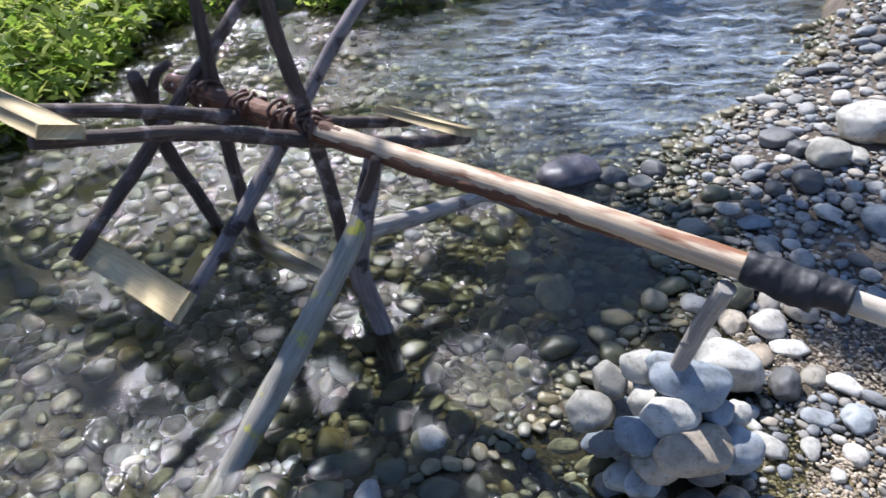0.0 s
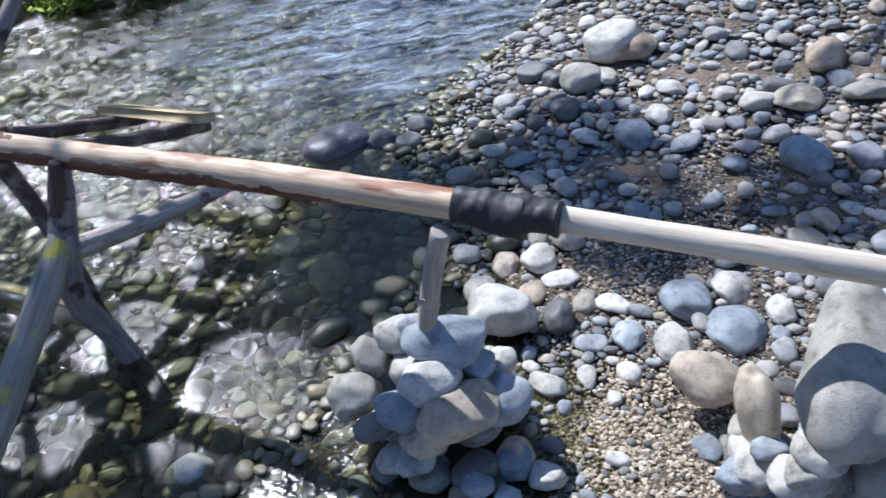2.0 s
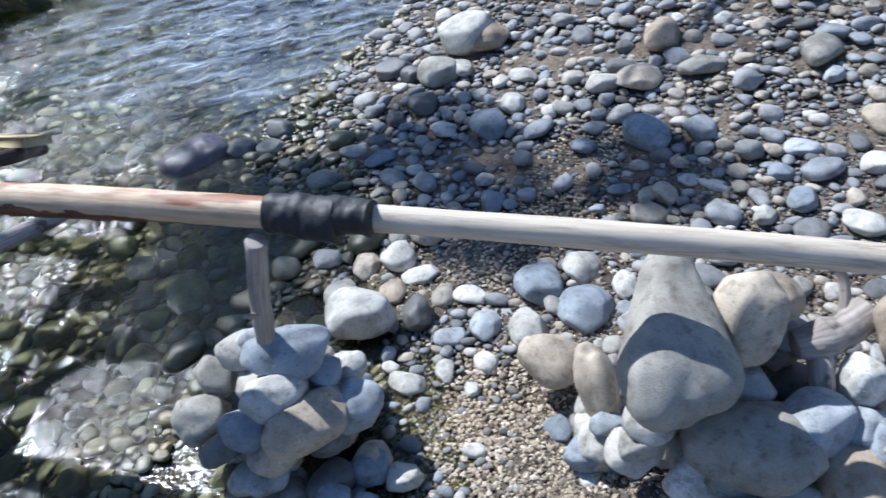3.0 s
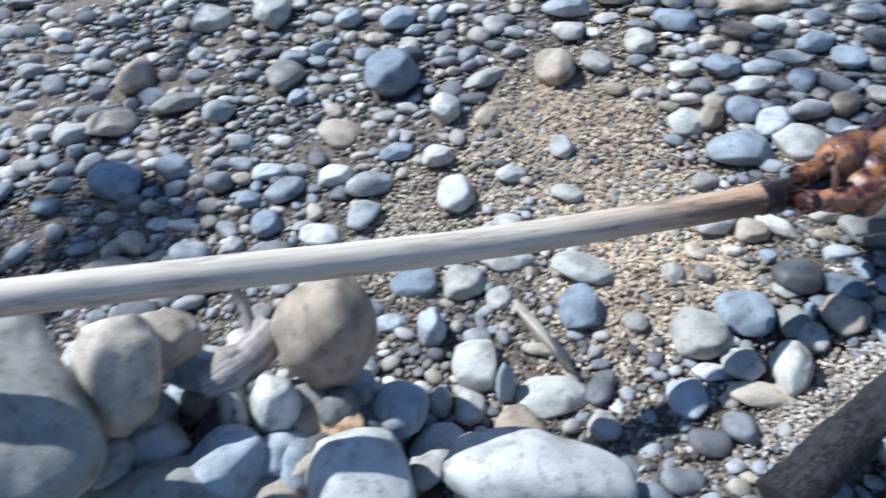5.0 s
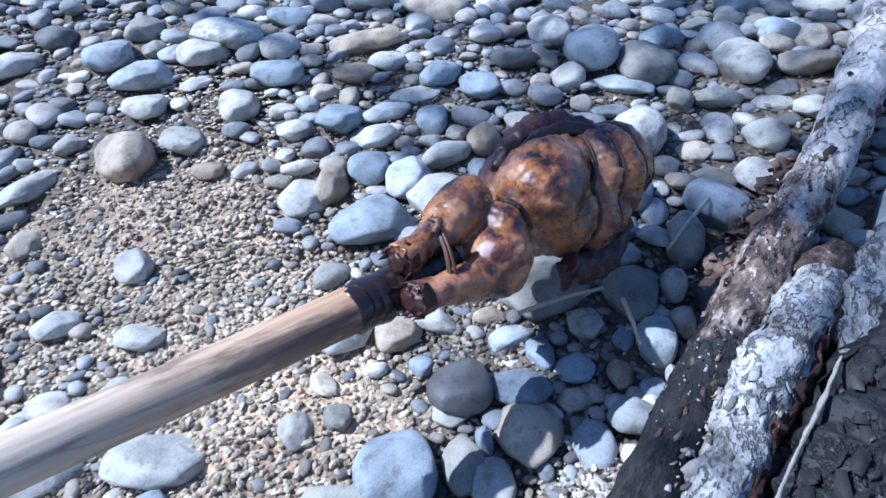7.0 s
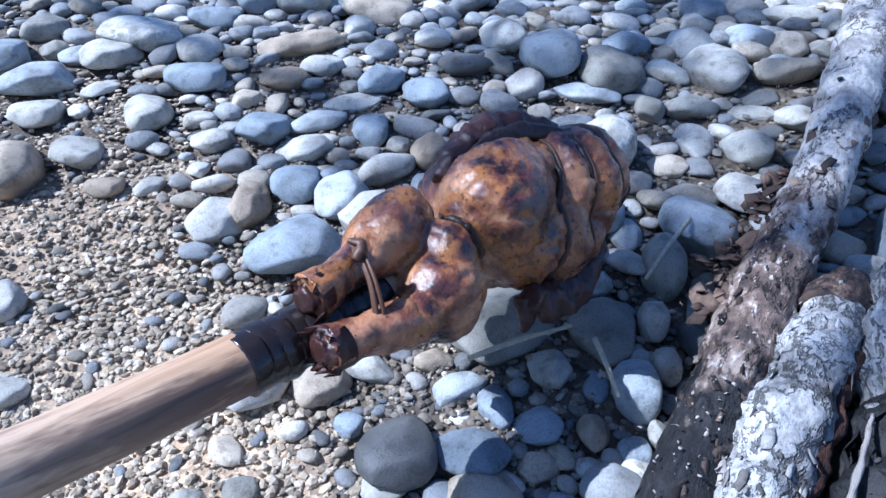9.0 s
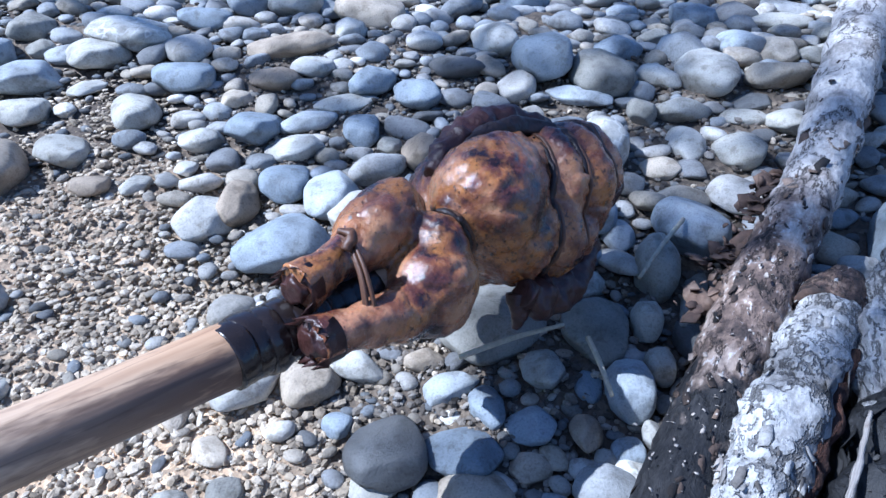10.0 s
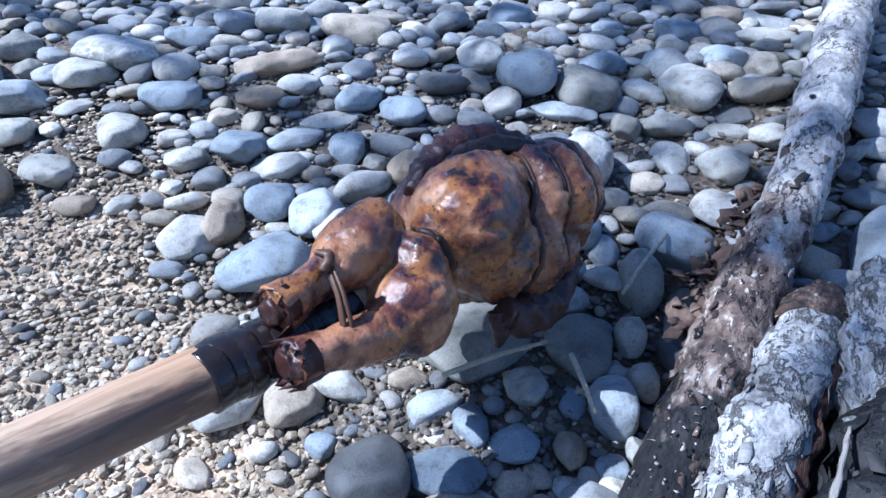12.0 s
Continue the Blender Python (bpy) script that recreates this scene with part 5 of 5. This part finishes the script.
cobble(2.716, -0.440, 0.468, 0.036, 0.054, 0.027, -77, "t")
cobble(2.502, -0.286, 0.419, 0.042, 0.039, 0.021, -77, "g")
cobble(2.526, -0.132, 0.429, 0.062, 0.022, 0.015, -118, "b")
cobble(2.539, -0.383, 0.426, 0.032, 0.025, 0.014, -77, "d")
cobble(2.500, -0.368, 0.413, 0.035, 0.024, 0.013, -77, "g")
cobble(2.493, -0.424, 0.413, 0.032, 0.041, 0.021, -77, "g")
cobble(2.486, -0.228, 0.417, 0.021, 0.032, 0.024, -77, "g")
cobble(2.593, -0.251, 0.448, 0.043, 0.023, 0.016, -129, "w")
cobble(2.384, -0.172, 0.395, 0.043, 0.064, 0.045, -77, "q")
cobble(2.424, -0.290, 0.394, 0.029, 0.042, 0.021, -77, "w")
cobble(2.412, -0.355, 0.392, 0.033, 0.049, 0.027, -77, "g")
cobble(2.370, -0.255, 0.376, 0.027, 0.028, 0.015, -77, "t")
cobble(2.267, -0.164, 0.351, 0.036, 0.050, 0.025, -77, "b")
cobble(2.905, -0.189, 0.498, 0.034, 0.029, 0.016, -77, "b")
cobble(2.677, 0.017, 0.479, 0.043, 0.063, 0.031, -77, "w")
cobble(2.678, -0.188, 0.469, 0.041, 0.046, 0.025, -77, "b")
cobble(2.738, -0.386, 0.472, 0.044, 0.047, 0.026, -77, "b")
cobble(2.886, -0.474, 0.488, 0.061, 0.033, 0.018, -77, "g")
cobble(2.722, -0.503, 0.462, 0.036, 0.029, 0.016, -77, "g")
cobble(2.821, -0.551, 0.480, 0.041, 0.043, 0.024, -77, "g")
cobble(1.961, 0.142, 0.270, 0.035, 0.041, 0.022, -77, "w")
cobble(2.003, 0.049, 0.276, 0.043, 0.019, 0.014, -109, "w")
cobble(2.072, -0.084, 0.299, 0.062, 0.054, 0.030, -77, "g")
cobble(2.926, -0.001, 0.514, 0.051, 0.050, 0.028, -77, "b")
cobble(2.877, -0.319, 0.494, 0.047, 0.047, 0.026, -77, "b")
cobble(2.972, -0.087, 0.515, 0.040, 0.041, 0.023, -77, "w")
cobble(3.009, -0.413, 0.509, 0.045, 0.036, 0.020, -77, "t")
cobble(3.087, -0.520, 0.517, 0.052, 0.031, 0.017, -77, "w")
cobble(2.765, -0.247, 0.476, 0.030, 0.031, 0.017, -77, "g")
cobble(1.800, 0.023, 0.232, 0.044, 0.053, 0.029, -63, "b")
cobble(1.729, 0.056, 0.216, 0.049, 0.052, 0.029, -63, "g")
cobble(1.821, -0.050, 0.232, 0.027, 0.039, 0.019, -63, "g")
cobble(1.711, -0.016, 0.208, 0.033, 0.035, 0.019, -63, "w")
cobble(1.732, -0.080, 0.221, 0.030, 0.045, 0.039, -63, "w")
cobble(1.678, 0.015, 0.197, 0.029, 0.018, 0.010, -63, "w")
cobble(1.810, -0.077, 0.229, 0.026, 0.035, 0.017, -63, "w")
cobble(1.870, -0.107, 0.246, 0.038, 0.042, 0.023, -63, "t")
cobble(1.679, -0.065, 0.199, 0.057, 0.024, 0.013, -63, "t")
cobble(1.616, 0.023, 0.188, 0.031, 0.041, 0.020, -63, "b")
cobble(1.911, -0.016, 0.256, 0.038, 0.043, 0.024, -63, "d")
cobble(1.924, -0.086, 0.257, 0.037, 0.036, 0.020, -63, "b")
cobble(1.964, -0.140, 0.264, 0.024, 0.025, 0.014, -63, "b")
cobble(1.976, -0.097, 0.268, 0.017, 0.026, 0.016, -63, "b")
cobble(1.884, -0.017, 0.244, 0.027, 0.022, 0.012, -63, "g")
cobble(1.852, -0.060, 0.240, 0.009, 0.014, 0.020, -63, "b")
cobble(1.851, 0.109, 0.237, 0.017, 0.022, 0.012, -63, "g")
cobble(1.498, 0.320, 0.167, 0.037, 0.051, 0.025, -58, "w")
cobble(1.481, 0.247, 0.174, 0.015, 0.022, 0.050, -58, "b")
cobble(1.511, 0.186, 0.167, 0.056, 0.038, 0.021, -58, "w")
cobble(1.582, 0.249, 0.175, 0.035, 0.014, 0.008, -58, "t")
cobble(1.680, 0.239, 0.205, 0.039, 0.054, 0.027, -58, "b")
cobble(1.752, 0.281, 0.221, 0.058, 0.046, 0.025, -58, "w")
cobble(1.709, 0.410, 0.210, 0.055, 0.035, 0.019, -58, "w")
cobble(1.624, 0.441, 0.194, 0.041, 0.045, 0.025, -58, "g")
cobble(1.630, 0.365, 0.190, 0.026, 0.028, 0.016, -58, "w")
cobble(1.577, 0.519, 0.182, 0.045, 0.035, 0.019, -58, "b")
cobble(1.507, 0.415, 0.176, 0.023, 0.034, 0.038, -58, "b")
cobble(1.488, 0.491, 0.162, 0.029, 0.022, 0.012, -58, "b")
cobble(1.432, 0.276, 0.151, 0.026, 0.032, 0.017, -58, "w")
cobble(1.409, 0.313, 0.153, 0.017, 0.025, 0.025, -58, "g")
cobble(2.016, 0.970, 0.334, 0.065, 0.098, 0.056, -58, "b")
cobble(1.810, 0.949, 0.258, 0.055, 0.048, 0.026, -58, "t")
cobble(1.792, 0.594, 0.239, 0.039, 0.056, 0.028, -58, "w")
cobble(1.712, 0.864, 0.225, 0.041, 0.040, 0.022, -58, "w")
cobble(1.865, 0.705, 0.261, 0.036, 0.041, 0.023, -58, "w")
cobble(1.833, 0.796, 0.254, 0.037, 0.035, 0.019, -58, "b")
cobble(1.985, 0.782, 0.305, 0.035, 0.053, 0.036, -58, "w")
cobble(2.204, 0.639, 0.370, 0.049, 0.073, 0.044, -58, "t")
cobble(2.268, 0.571, 0.378, 0.037, 0.042, 0.023, -58, "g")
cobble(1.892, 1.230, 0.304, 0.049, 0.073, 0.038, -58, "g")
cobble(2.058, 1.465, 0.383, 0.050, 0.075, 0.050, -58, "w")
cobble(2.200, 1.120, 0.396, 0.048, 0.065, 0.032, -58, "b")
cobble(2.413, 0.745, 0.443, 0.062, 0.057, 0.031, -58, "b")
cobble(2.372, 0.516, 0.411, 0.038, 0.052, 0.026, -58, "g")
cobble(1.902, 0.408, 0.258, 0.033, 0.031, 0.017, -58, "g")
cobble(1.896, 0.537, 0.261, 0.032, 0.031, 0.017, -58, "w")
cobble(2.126, 0.771, 0.340, 0.076, 0.024, 0.017, -5, "g")
cobble(2.009, 0.491, 0.291, 0.027, 0.036, 0.018, -58, "w")
cobble(2.013, 0.688, 0.302, 0.030, 0.040, 0.020, -58, "t")
cobble(1.571, 0.758, 0.187, 0.046, 0.041, 0.023, -58, "w")
cobble(1.536, 0.881, 0.182, 0.031, 0.043, 0.022, -58, "b")
cobble(1.566, 0.978, 0.191, 0.032, 0.031, 0.017, -58, "b")
cobble(1.457, 0.898, 0.162, 0.024, 0.035, 0.017, -58, "w")
cobble(2.260, 1.034, 0.407, 0.025, 0.037, 0.024, -58, "b")
cobble(2.145, 1.251, 0.386, 0.042, 0.059, 0.029, -58, "b")
cobble(2.227, 0.770, 0.373, 0.028, 0.031, 0.017, -58, "g")
cobble(1.861, 1.150, 0.281, 0.025, 0.036, 0.018, -58, "b")
cobble(1.649, 1.010, 0.212, 0.044, 0.028, 0.016, -58, "b")
cobble(1.967, 1.626, 0.359, 0.065, 0.062, 0.034, -58, "w")
cobble(2.395, 1.034, 0.458, 0.057, 0.049, 0.027, -58, "w")
cobble(2.453, 0.846, 0.466, 0.049, 0.060, 0.032, -58, "b")
cobble(2.502, 0.665, 0.468, 0.054, 0.046, 0.026, -58, "g")
cobble(1.372, 0.705, 0.142, 0.022, 0.032, 0.019, -58, "g")
cobble(1.704, 0.152, 0.204, 0.021, 0.027, 0.014, -58, "g")
cobble(1.823, 0.147, 0.232, 0.022, 0.026, 0.014, -58, "g")
cobble(1.891, 1.439, 0.311, 0.031, 0.034, 0.019, -58, "t")
cobble(1.851, 1.541, 0.306, 0.030, 0.032, 0.018, -58, "w")
cobble(0.725, 1.094, 0.048, 0.036, 0.054, 0.039, -17, "d")
cobble(0.761, 1.000, 0.042, 0.036, 0.027, 0.015, -17, "b")
cobble(0.837, 0.982, 0.056, 0.036, 0.044, 0.023, -17, "b")
cobble(0.980, 1.025, 0.081, 0.052, 0.061, 0.034, -17, "b")
cobble(1.085, 1.005, 0.094, 0.047, 0.046, 0.025, -17, "w")
cobble(1.025, 0.896, 0.089, 0.062, 0.066, 0.037, -17, "b")
cobble(0.907, 0.925, 0.067, 0.042, 0.052, 0.027, -17, "w")
cobble(1.127, 0.907, 0.101, 0.029, 0.043, 0.026, -17, "w")
cobble(0.637, 0.930, 0.032, 0.043, 0.029, 0.020, -49, "w")
cobble(0.841, 0.682, 0.058, 0.027, 0.034, 0.018, -17, "b")
cobble(0.474, 0.750, 0.021, 0.026, 0.031, 0.017, -17, "w")
cobble(0.596, 1.393, 0.044, 0.039, 0.036, 0.020, -17, "w")
cobble(0.674, 1.323, 0.038, 0.037, 0.048, 0.025, -17, "t")
cobble(0.776, 1.216, 0.046, 0.047, 0.035, 0.019, -17, "w")
cobble(0.630, 1.024, 0.030, 0.017, 0.025, 0.020, -17, "b")
cobble(0.717, 0.918, 0.038, 0.020, 0.030, 0.015, -17, "w")
cobble(0.746, 0.850, 0.040, 0.016, 0.020, 0.011, -17, "w")
cobble(1.437, 1.291, 0.183, 0.059, 0.080, 0.040, -17, "b")
cobble(1.155, 1.652, 0.134, 0.052, 0.076, 0.038, -17, "b")
cobble(1.256, 1.688, 0.155, 0.041, 0.059, 0.029, -17, "w")
cobble(0.797, 1.842, 0.065, 0.043, 0.035, 0.019, -17, "w")
cobble(1.049, 1.441, 0.095, 0.027, 0.033, 0.018, -17, "w")
cobble(1.303, 1.377, 0.146, 0.033, 0.037, 0.020, -17, "b")
cobble(1.349, 1.091, 0.146, 0.028, 0.042, 0.022, -17, "t")
cobble(0.679, 1.757, 0.049, 0.050, 0.040, 0.022, -17, "g")
cobble(0.835, 0.564, 0.070, 0.022, 0.022, 0.012, -17, "w")
cobble(0.877, 0.602, 0.072, 0.023, 0.021, 0.011, -17, "w")
cobble(0.440, 0.765, 0.050, 0.046, 0.036, 0.030, 20, "d")
cobble(0.365, 0.785, 0.035, 0.044, 0.034, 0.028, -15, "g")
cobble(0.515, 0.765, 0.052, 0.040, 0.034, 0.028, 60, "b")
cobble(0.300, 0.830, 0.026, 0.040, 0.032, 0.026, 10, "d")
cobble(0.405, 0.715, 0.036, 0.038, 0.030, 0.024, 75, "t")
cobble(0.560, 0.720, 0.046, 0.036, 0.028, 0.022, -30, "g")
cobble(0.480, 0.700, 0.040, 0.030, 0.026, 0.020, 40, "b")


# ---- loose stones ----
SANDY = [(2.04, 0.44, 0.19, 0.22), (2.18, 0.48, 0.15, 0.12), (1.27, 1.36, 0.16, 0.10), (1.80, 0.17, 0.18, 0.15), (1.95, 0.30, 0.12, 0.10), (0.74, 0.78, 0.17, 0.15), (1.00, 1.20, 0.27, 0.13), (0.84, 0.62, 0.13, 0.10), (1.75, 0.62, 0.2, 0.12), (1.72, -0.12, 0.10, 0.07), (2.25, 0.62, 0.25, 0.15)]


def sandiness(x, y):
    return min(1.0, 1.5 * max(math.exp(-((x - a) / u) ** 2 - ((y - b) / v) ** 2) for a, b, u, v in SANDY))


class Packing:
    """Stones thrown one by one that keep clear of those already lying."""

    def __init__(self, cell):
        self.cell, self.grid = cell, {}

    def add(self, x, y, r):
        self.grid.setdefault((int(x // self.cell), int(y // self.cell)), []).append((x, y, r))

    def free(self, x, y, r, slack):
        i, j = int(x // self.cell), int(y // self.cell)
        for a in (i - 1, i, i + 1):
            for b in (j - 1, j, j + 1):
                for px, py, pr in self.grid.get((a, b), ()):
                    if (px - x) ** 2 + (py - y) ** 2 < ((pr + r) * slack) ** 2:
                        return False
        return True


def joined_stones(name, bases, items, material, label, category):
    """Many stones as one mesh: items of x, y, z, a, b, c, yaw, tilt."""
    cos, fas, n0 = [], [], 0
    for k, (x, y, z, a, b, c, yaw, tilt) in enumerate(items):
        co, fa = bases[k % len(bases)]
        m = np.array(Euler((tilt, tilt * 0.7, yaw)).to_matrix()) @ np.diag((a, b, c))
        cos.append(co @ m.T + (x, y, z))
        fas.append(fa + n0)
        n0 += len(co)
    ob = raw_mesh(name, np.concatenate(cos), np.concatenate(fas), material)
    return tagged(ob, label, category, kind="stuff")


rnd = random.Random(11)
pack = Packing(0.16)
for x, y, r in PLACED:
    pack.add(x, y, r * 0.92)
big, middle, small, tiny, wet = [], [], [], [], []


def throw(count, region, r0, r1, slack, out, dry=True, sandy=0.1, want=None):
    x0, x1, y0, y1 = region
    for _ in range(count):
        x, y = rnd.uniform(x0, x1), rnd.uniform(y0, y1)
        d = float(inland(x, y))
        if dry and d < -0.02:
            continue
        if float(far_side(x, y)) > 0:
            continue
        if sandy < 1 and rnd.random() < sandiness(x, y) * (1 - sandy) * 1.15:
            continue
        if want and rnd.random() > want(x, y, d):
            continue
        r = rnd.uniform(r0, r1)
        if not pack.free(x, y, r, slack):
            continue
        pack.add(x, y, r)
        a, b = r * rnd.uniform(0.95, 1.25), r * rnd.uniform(0.7, 0.95)
        c = b * rnd.uniform(0.45, 0.75)
        z = float(ground(x, y)) + c * rnd.uniform(0.3, 0.95)
        item = (x, y, z, a, b, c, rnd.uniform(0, 6.28), rnd.uniform(-0.3, 0.3))
        kind = tiny if out is small and r < 0.0075 and sandiness(x, y) > 0.35 else out
        (wet if d < 0.13 + rnd.uniform(-0.06, 0.10) else kind).append(item)


def coarse_bed(x, y, d):
    return 1.0 if x > 2.1 and y < 0.75 else 0.13


throw(3200, (0.0, 5.5, -1.6, 3.8), 0.030, 0.050, 0.82, big, want=coarse_bed, sandy=0.0)
throw(9000, (0.0, 5.0, -1.4, 3.6), 0.018, 0.030, 0.80, big, sandy=0.05, want=lambda x, y, d: 1.0 if x > 2.1 else 0.5)
throw(14000, (-2.2, 1.8, 0.75, 4.4), 0.018, 0.05, 0.84, big, dry=False)
throw(12000, (1.9, 4.4, -1.3, 1.6), 0.017, 0.034, 0.70, big, want=lambda x, y, d: 1.0 if x > 2.1 and y < 0.9 else 0.25, sandy=0.0)
throw(34000, (0.0, 4.2, -1.2, 3.4), 0.0105, 0.018, 0.72, middle, sandy=0.0)
throw(12000, (-0.9, 1.2, 0.75, 2.8), 0.010, 0.020, 0.84, middle, dry=False)
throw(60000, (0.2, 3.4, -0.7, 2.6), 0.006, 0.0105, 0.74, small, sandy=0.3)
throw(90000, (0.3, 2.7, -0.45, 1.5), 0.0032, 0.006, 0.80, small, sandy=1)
joined_stones("loose_cobbles", MEDIUM, big, loose_stone, "rounded grey and tan cobbles covering the river bank", "stones")
joined_stones("loose_pebbles", COARSE, middle, loose_stone, "grey and tan pebbles between the cobbles", "pebbles")
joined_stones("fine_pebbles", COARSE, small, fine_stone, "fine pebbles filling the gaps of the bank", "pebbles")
crumbs = []
for _ in range(75000):
    x = rnd.uniform(0.5, 2.75)
    y = rnd.gauss(0.62 - 0.33 * (x - 0.8), 0.36)
    if float(inland(x, y)) < 0.10:
        continue
    if x > 2.2 and rnd.random() < 0.5:
        continue
    r = 0.0016 + 0.0042 * rnd.random() ** 2.4
    pale = rnd.random() < 0.12 + 1.2 * sandiness(x, y)
    (tiny if pale else crumbs).append((x, y, float(rough_ground(x, y)) + r * rnd.uniform(0.1, 0.8), r * rnd.uniform(0.9, 1.5), r * rnd.uniform(0.7, 1.0), r * rnd.uniform(0.5, 0.9), rnd.uniform(0, 6.28), rnd.uniform(-0.9, 0.9)))
joined_stones("dark_gravel", TINY, crumbs, dirt_stone, "dark damp grit and crumbs of earth between the stones", "gravel").data.shade_flat()
joined_stones("gravel", TINY, tiny, grit_stone, "grit and fine gravel on the sand", "gravel").data.shade_flat()
joined_stones("stream_bed_stones", MEDIUM, wet, wet_stone, "wet dark stones on the stream bed and shore", "stones")

joined_stones("ash_heap", TINY, ASH, ash_crumbs, "pale ash and crumbs beside the charred log", "ash").data.shade_flat()

# ---- the far bank ----


def leaf_mass(name, spots, count, size, material, label, category, seed, tall=0.9):
    """Small folded leaves strewn through clumps."""
    r = random.Random(seed)
    co, fa = [], []
    for _ in range(count):
        cx, cy, cz, rad = r.choice(spots)
        d = Vector((r.gauss(0, 1), r.gauss(0, 1), r.gauss(0, tall))).normalized() * rad * r.random() ** 0.4
        p = Vector((cx, cy, cz)) + d
        p.z = max(p.z, float(ground(p.x, p.y)) + 0.01)
        s = size * r.uniform(0.6, 1.5)
        m = Euler((r.uniform(-0.9, 0.9), r.uniform(-0.9, 0.9), r.uniform(0, 6.3))).to_matrix()
        n = len(co)
        for q in ((-s, 0, 0), (0, s * 0.36, s * 0.1), (s, 0, 0), (0, -s * 0.36, s * 0.1)):
            co.append(p + m @ Vector(q))
        fa.append((n, n + 1, n + 2, n + 3))
    ob = raw_mesh(name, np.array([v[:] for v in co]), np.array(fa), material)
    return tagged(ob, label, category, kind="stuff")


r = random.Random(5)
spots = []
for k in range(330):
    if k % 3:
        x, y = -2.02 - r.random() ** 1.6 * 1.9, r.uniform(2.4, 6.0)
    else:
        x = r.uniform(-2.6, 0.0)
        y = 4.5 + max(0, x + 0.2) + r.random() ** 1.5 * 2.0
    z = float(ground(x, y))
    spots.append((x, y, z + r.uniform(0.02, 0.20), r.uniform(0.10, 0.22)))
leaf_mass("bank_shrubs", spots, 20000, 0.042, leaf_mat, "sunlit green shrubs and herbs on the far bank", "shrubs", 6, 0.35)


bushes = []
for k in range(170):
    x, y = r.uniform(-7.0, 0.4), r.uniform(6.3, 8.8)
    bushes.append((x, y, float(ground(x, y)) + r.random() * 2.6, r.uniform(0.3, 0.6)))
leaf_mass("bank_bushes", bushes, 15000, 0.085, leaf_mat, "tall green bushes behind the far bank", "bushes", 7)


def leafy(spots, count, size, seed):
    """Leaves strewn through clumps, as points and faces."""
    r = random.Random(seed)
    co, fa = [], []
    for _ in range(count):
        cx, cy, cz, rad = r.choice(spots)
        p = Vector((cx, cy, cz)) + Vector((r.gauss(0, 1), r.gauss(0, 1), r.gauss(0, 0.8))).normalized() * rad * r.random() ** 0.5
        s = size * r.uniform(0.6, 1.4)
        m = Euler((r.uniform(-0.8, 0.8), r.uniform(-0.8, 0.8), r.uniform(0, 6.3))).to_matrix()
        n = len(co)
        for q in ((-s, 0, 0), (0, s * 0.4, s * 0.1), (s, 0, 0), (0, -s * 0.4, s * 0.1)):
            co.append((p + m @ Vector(q))[:])
        fa.append((n, n + 1, n + 2, n + 3))
    return np.array(co), np.array(fa)


def tree(foot, top, masses, leaves, seed, label):
    """A riverside tree: tapered trunk, limbs to each leaf mass, crown of small leaves."""
    fx, fy = foot
    base = Vector((fx, fy, float(ground(fx, fy)) - 0.1))
    t = thing("riverside_tree", label, "tree", base)
    top = Vector(top)
    part("trunk", tube([base, base.lerp(top, 0.4) + Vector((0.1, -0.05, 0)), base.lerp(top, 0.75), top], [0.16, 0.12, 0.09, 0.04], 16, 40, 0.1, seed, 3.0, base=base), bark, t)
    r = random.Random(seed)
    spots = []
    for cx, cy, cz, rx, ry, rz, n in masses:
        c = Vector((cx, cy, cz))
        start = base.lerp(top, r.uniform(0.55, 0.9))
        part("limb", tube([start, start.lerp(c, 0.5) + Vector((0, 0, 0.25)), c], [0.06, 0.035, 0.012], 10, 24, 0.1, seed + 1, 4.0, base=base), bark, t)
        for _ in range(n):
            d = Vector((r.gauss(0, 1), r.gauss(0, 1), r.gauss(0, 1))).normalized() * r.random() ** 0.45
            spots.append((cx + d.x * rx, cy + d.y * ry, cz + d.z * rz, r.uniform(0.14, 0.34)))
    co, fa = leafy(spots, leaves, 0.05, seed)
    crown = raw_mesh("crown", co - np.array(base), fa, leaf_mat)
    crown.parent = t


tree((3.7, 5.2), (3.0, 4.4, 5.2), [(1.9, 2.75, 4.4, 0.7, 0.5, 0.5, 3), (2.6, 2.5, 4.5, 0.9, 0.7, 0.5, 4), (-0.5, 4.45, 4.2, 0.5, 0.4, 0.4, 4)], 2000, 301, "leafy riverside tree shading the gravel bank")
tree((-4.4, 6.2), (-4.2, 5.6, 5.4), [(-2.40, 5.00, 4.4, 0.4, 0.5, 0.3, 3), (-1.75, 4.25, 4.4, 0.3, 0.15, 0.2, 1), (-1.1, 4.9, 4.4, 0.35, 0.4, 0.3, 5), (-5.4, 3.9, 3.6, 1.2, 1.1, 1.3, 34)], 8500, 302, "leafy riverside tree on the far bank")
tree((2.9, 6.4), (1.9, 4.6, 5.6), [(1.05, 3.00, 4.6, 0.62, 0.40, 0.3, 12), (0.62, 2.92, 4.6, 0.26, 0.20, 0.2, 6), (1.6, 3.0, 4.7, 0.4, 0.4, 0.3, 4)], 370, 303, "airy riverside tree casting broken shade over the fire")
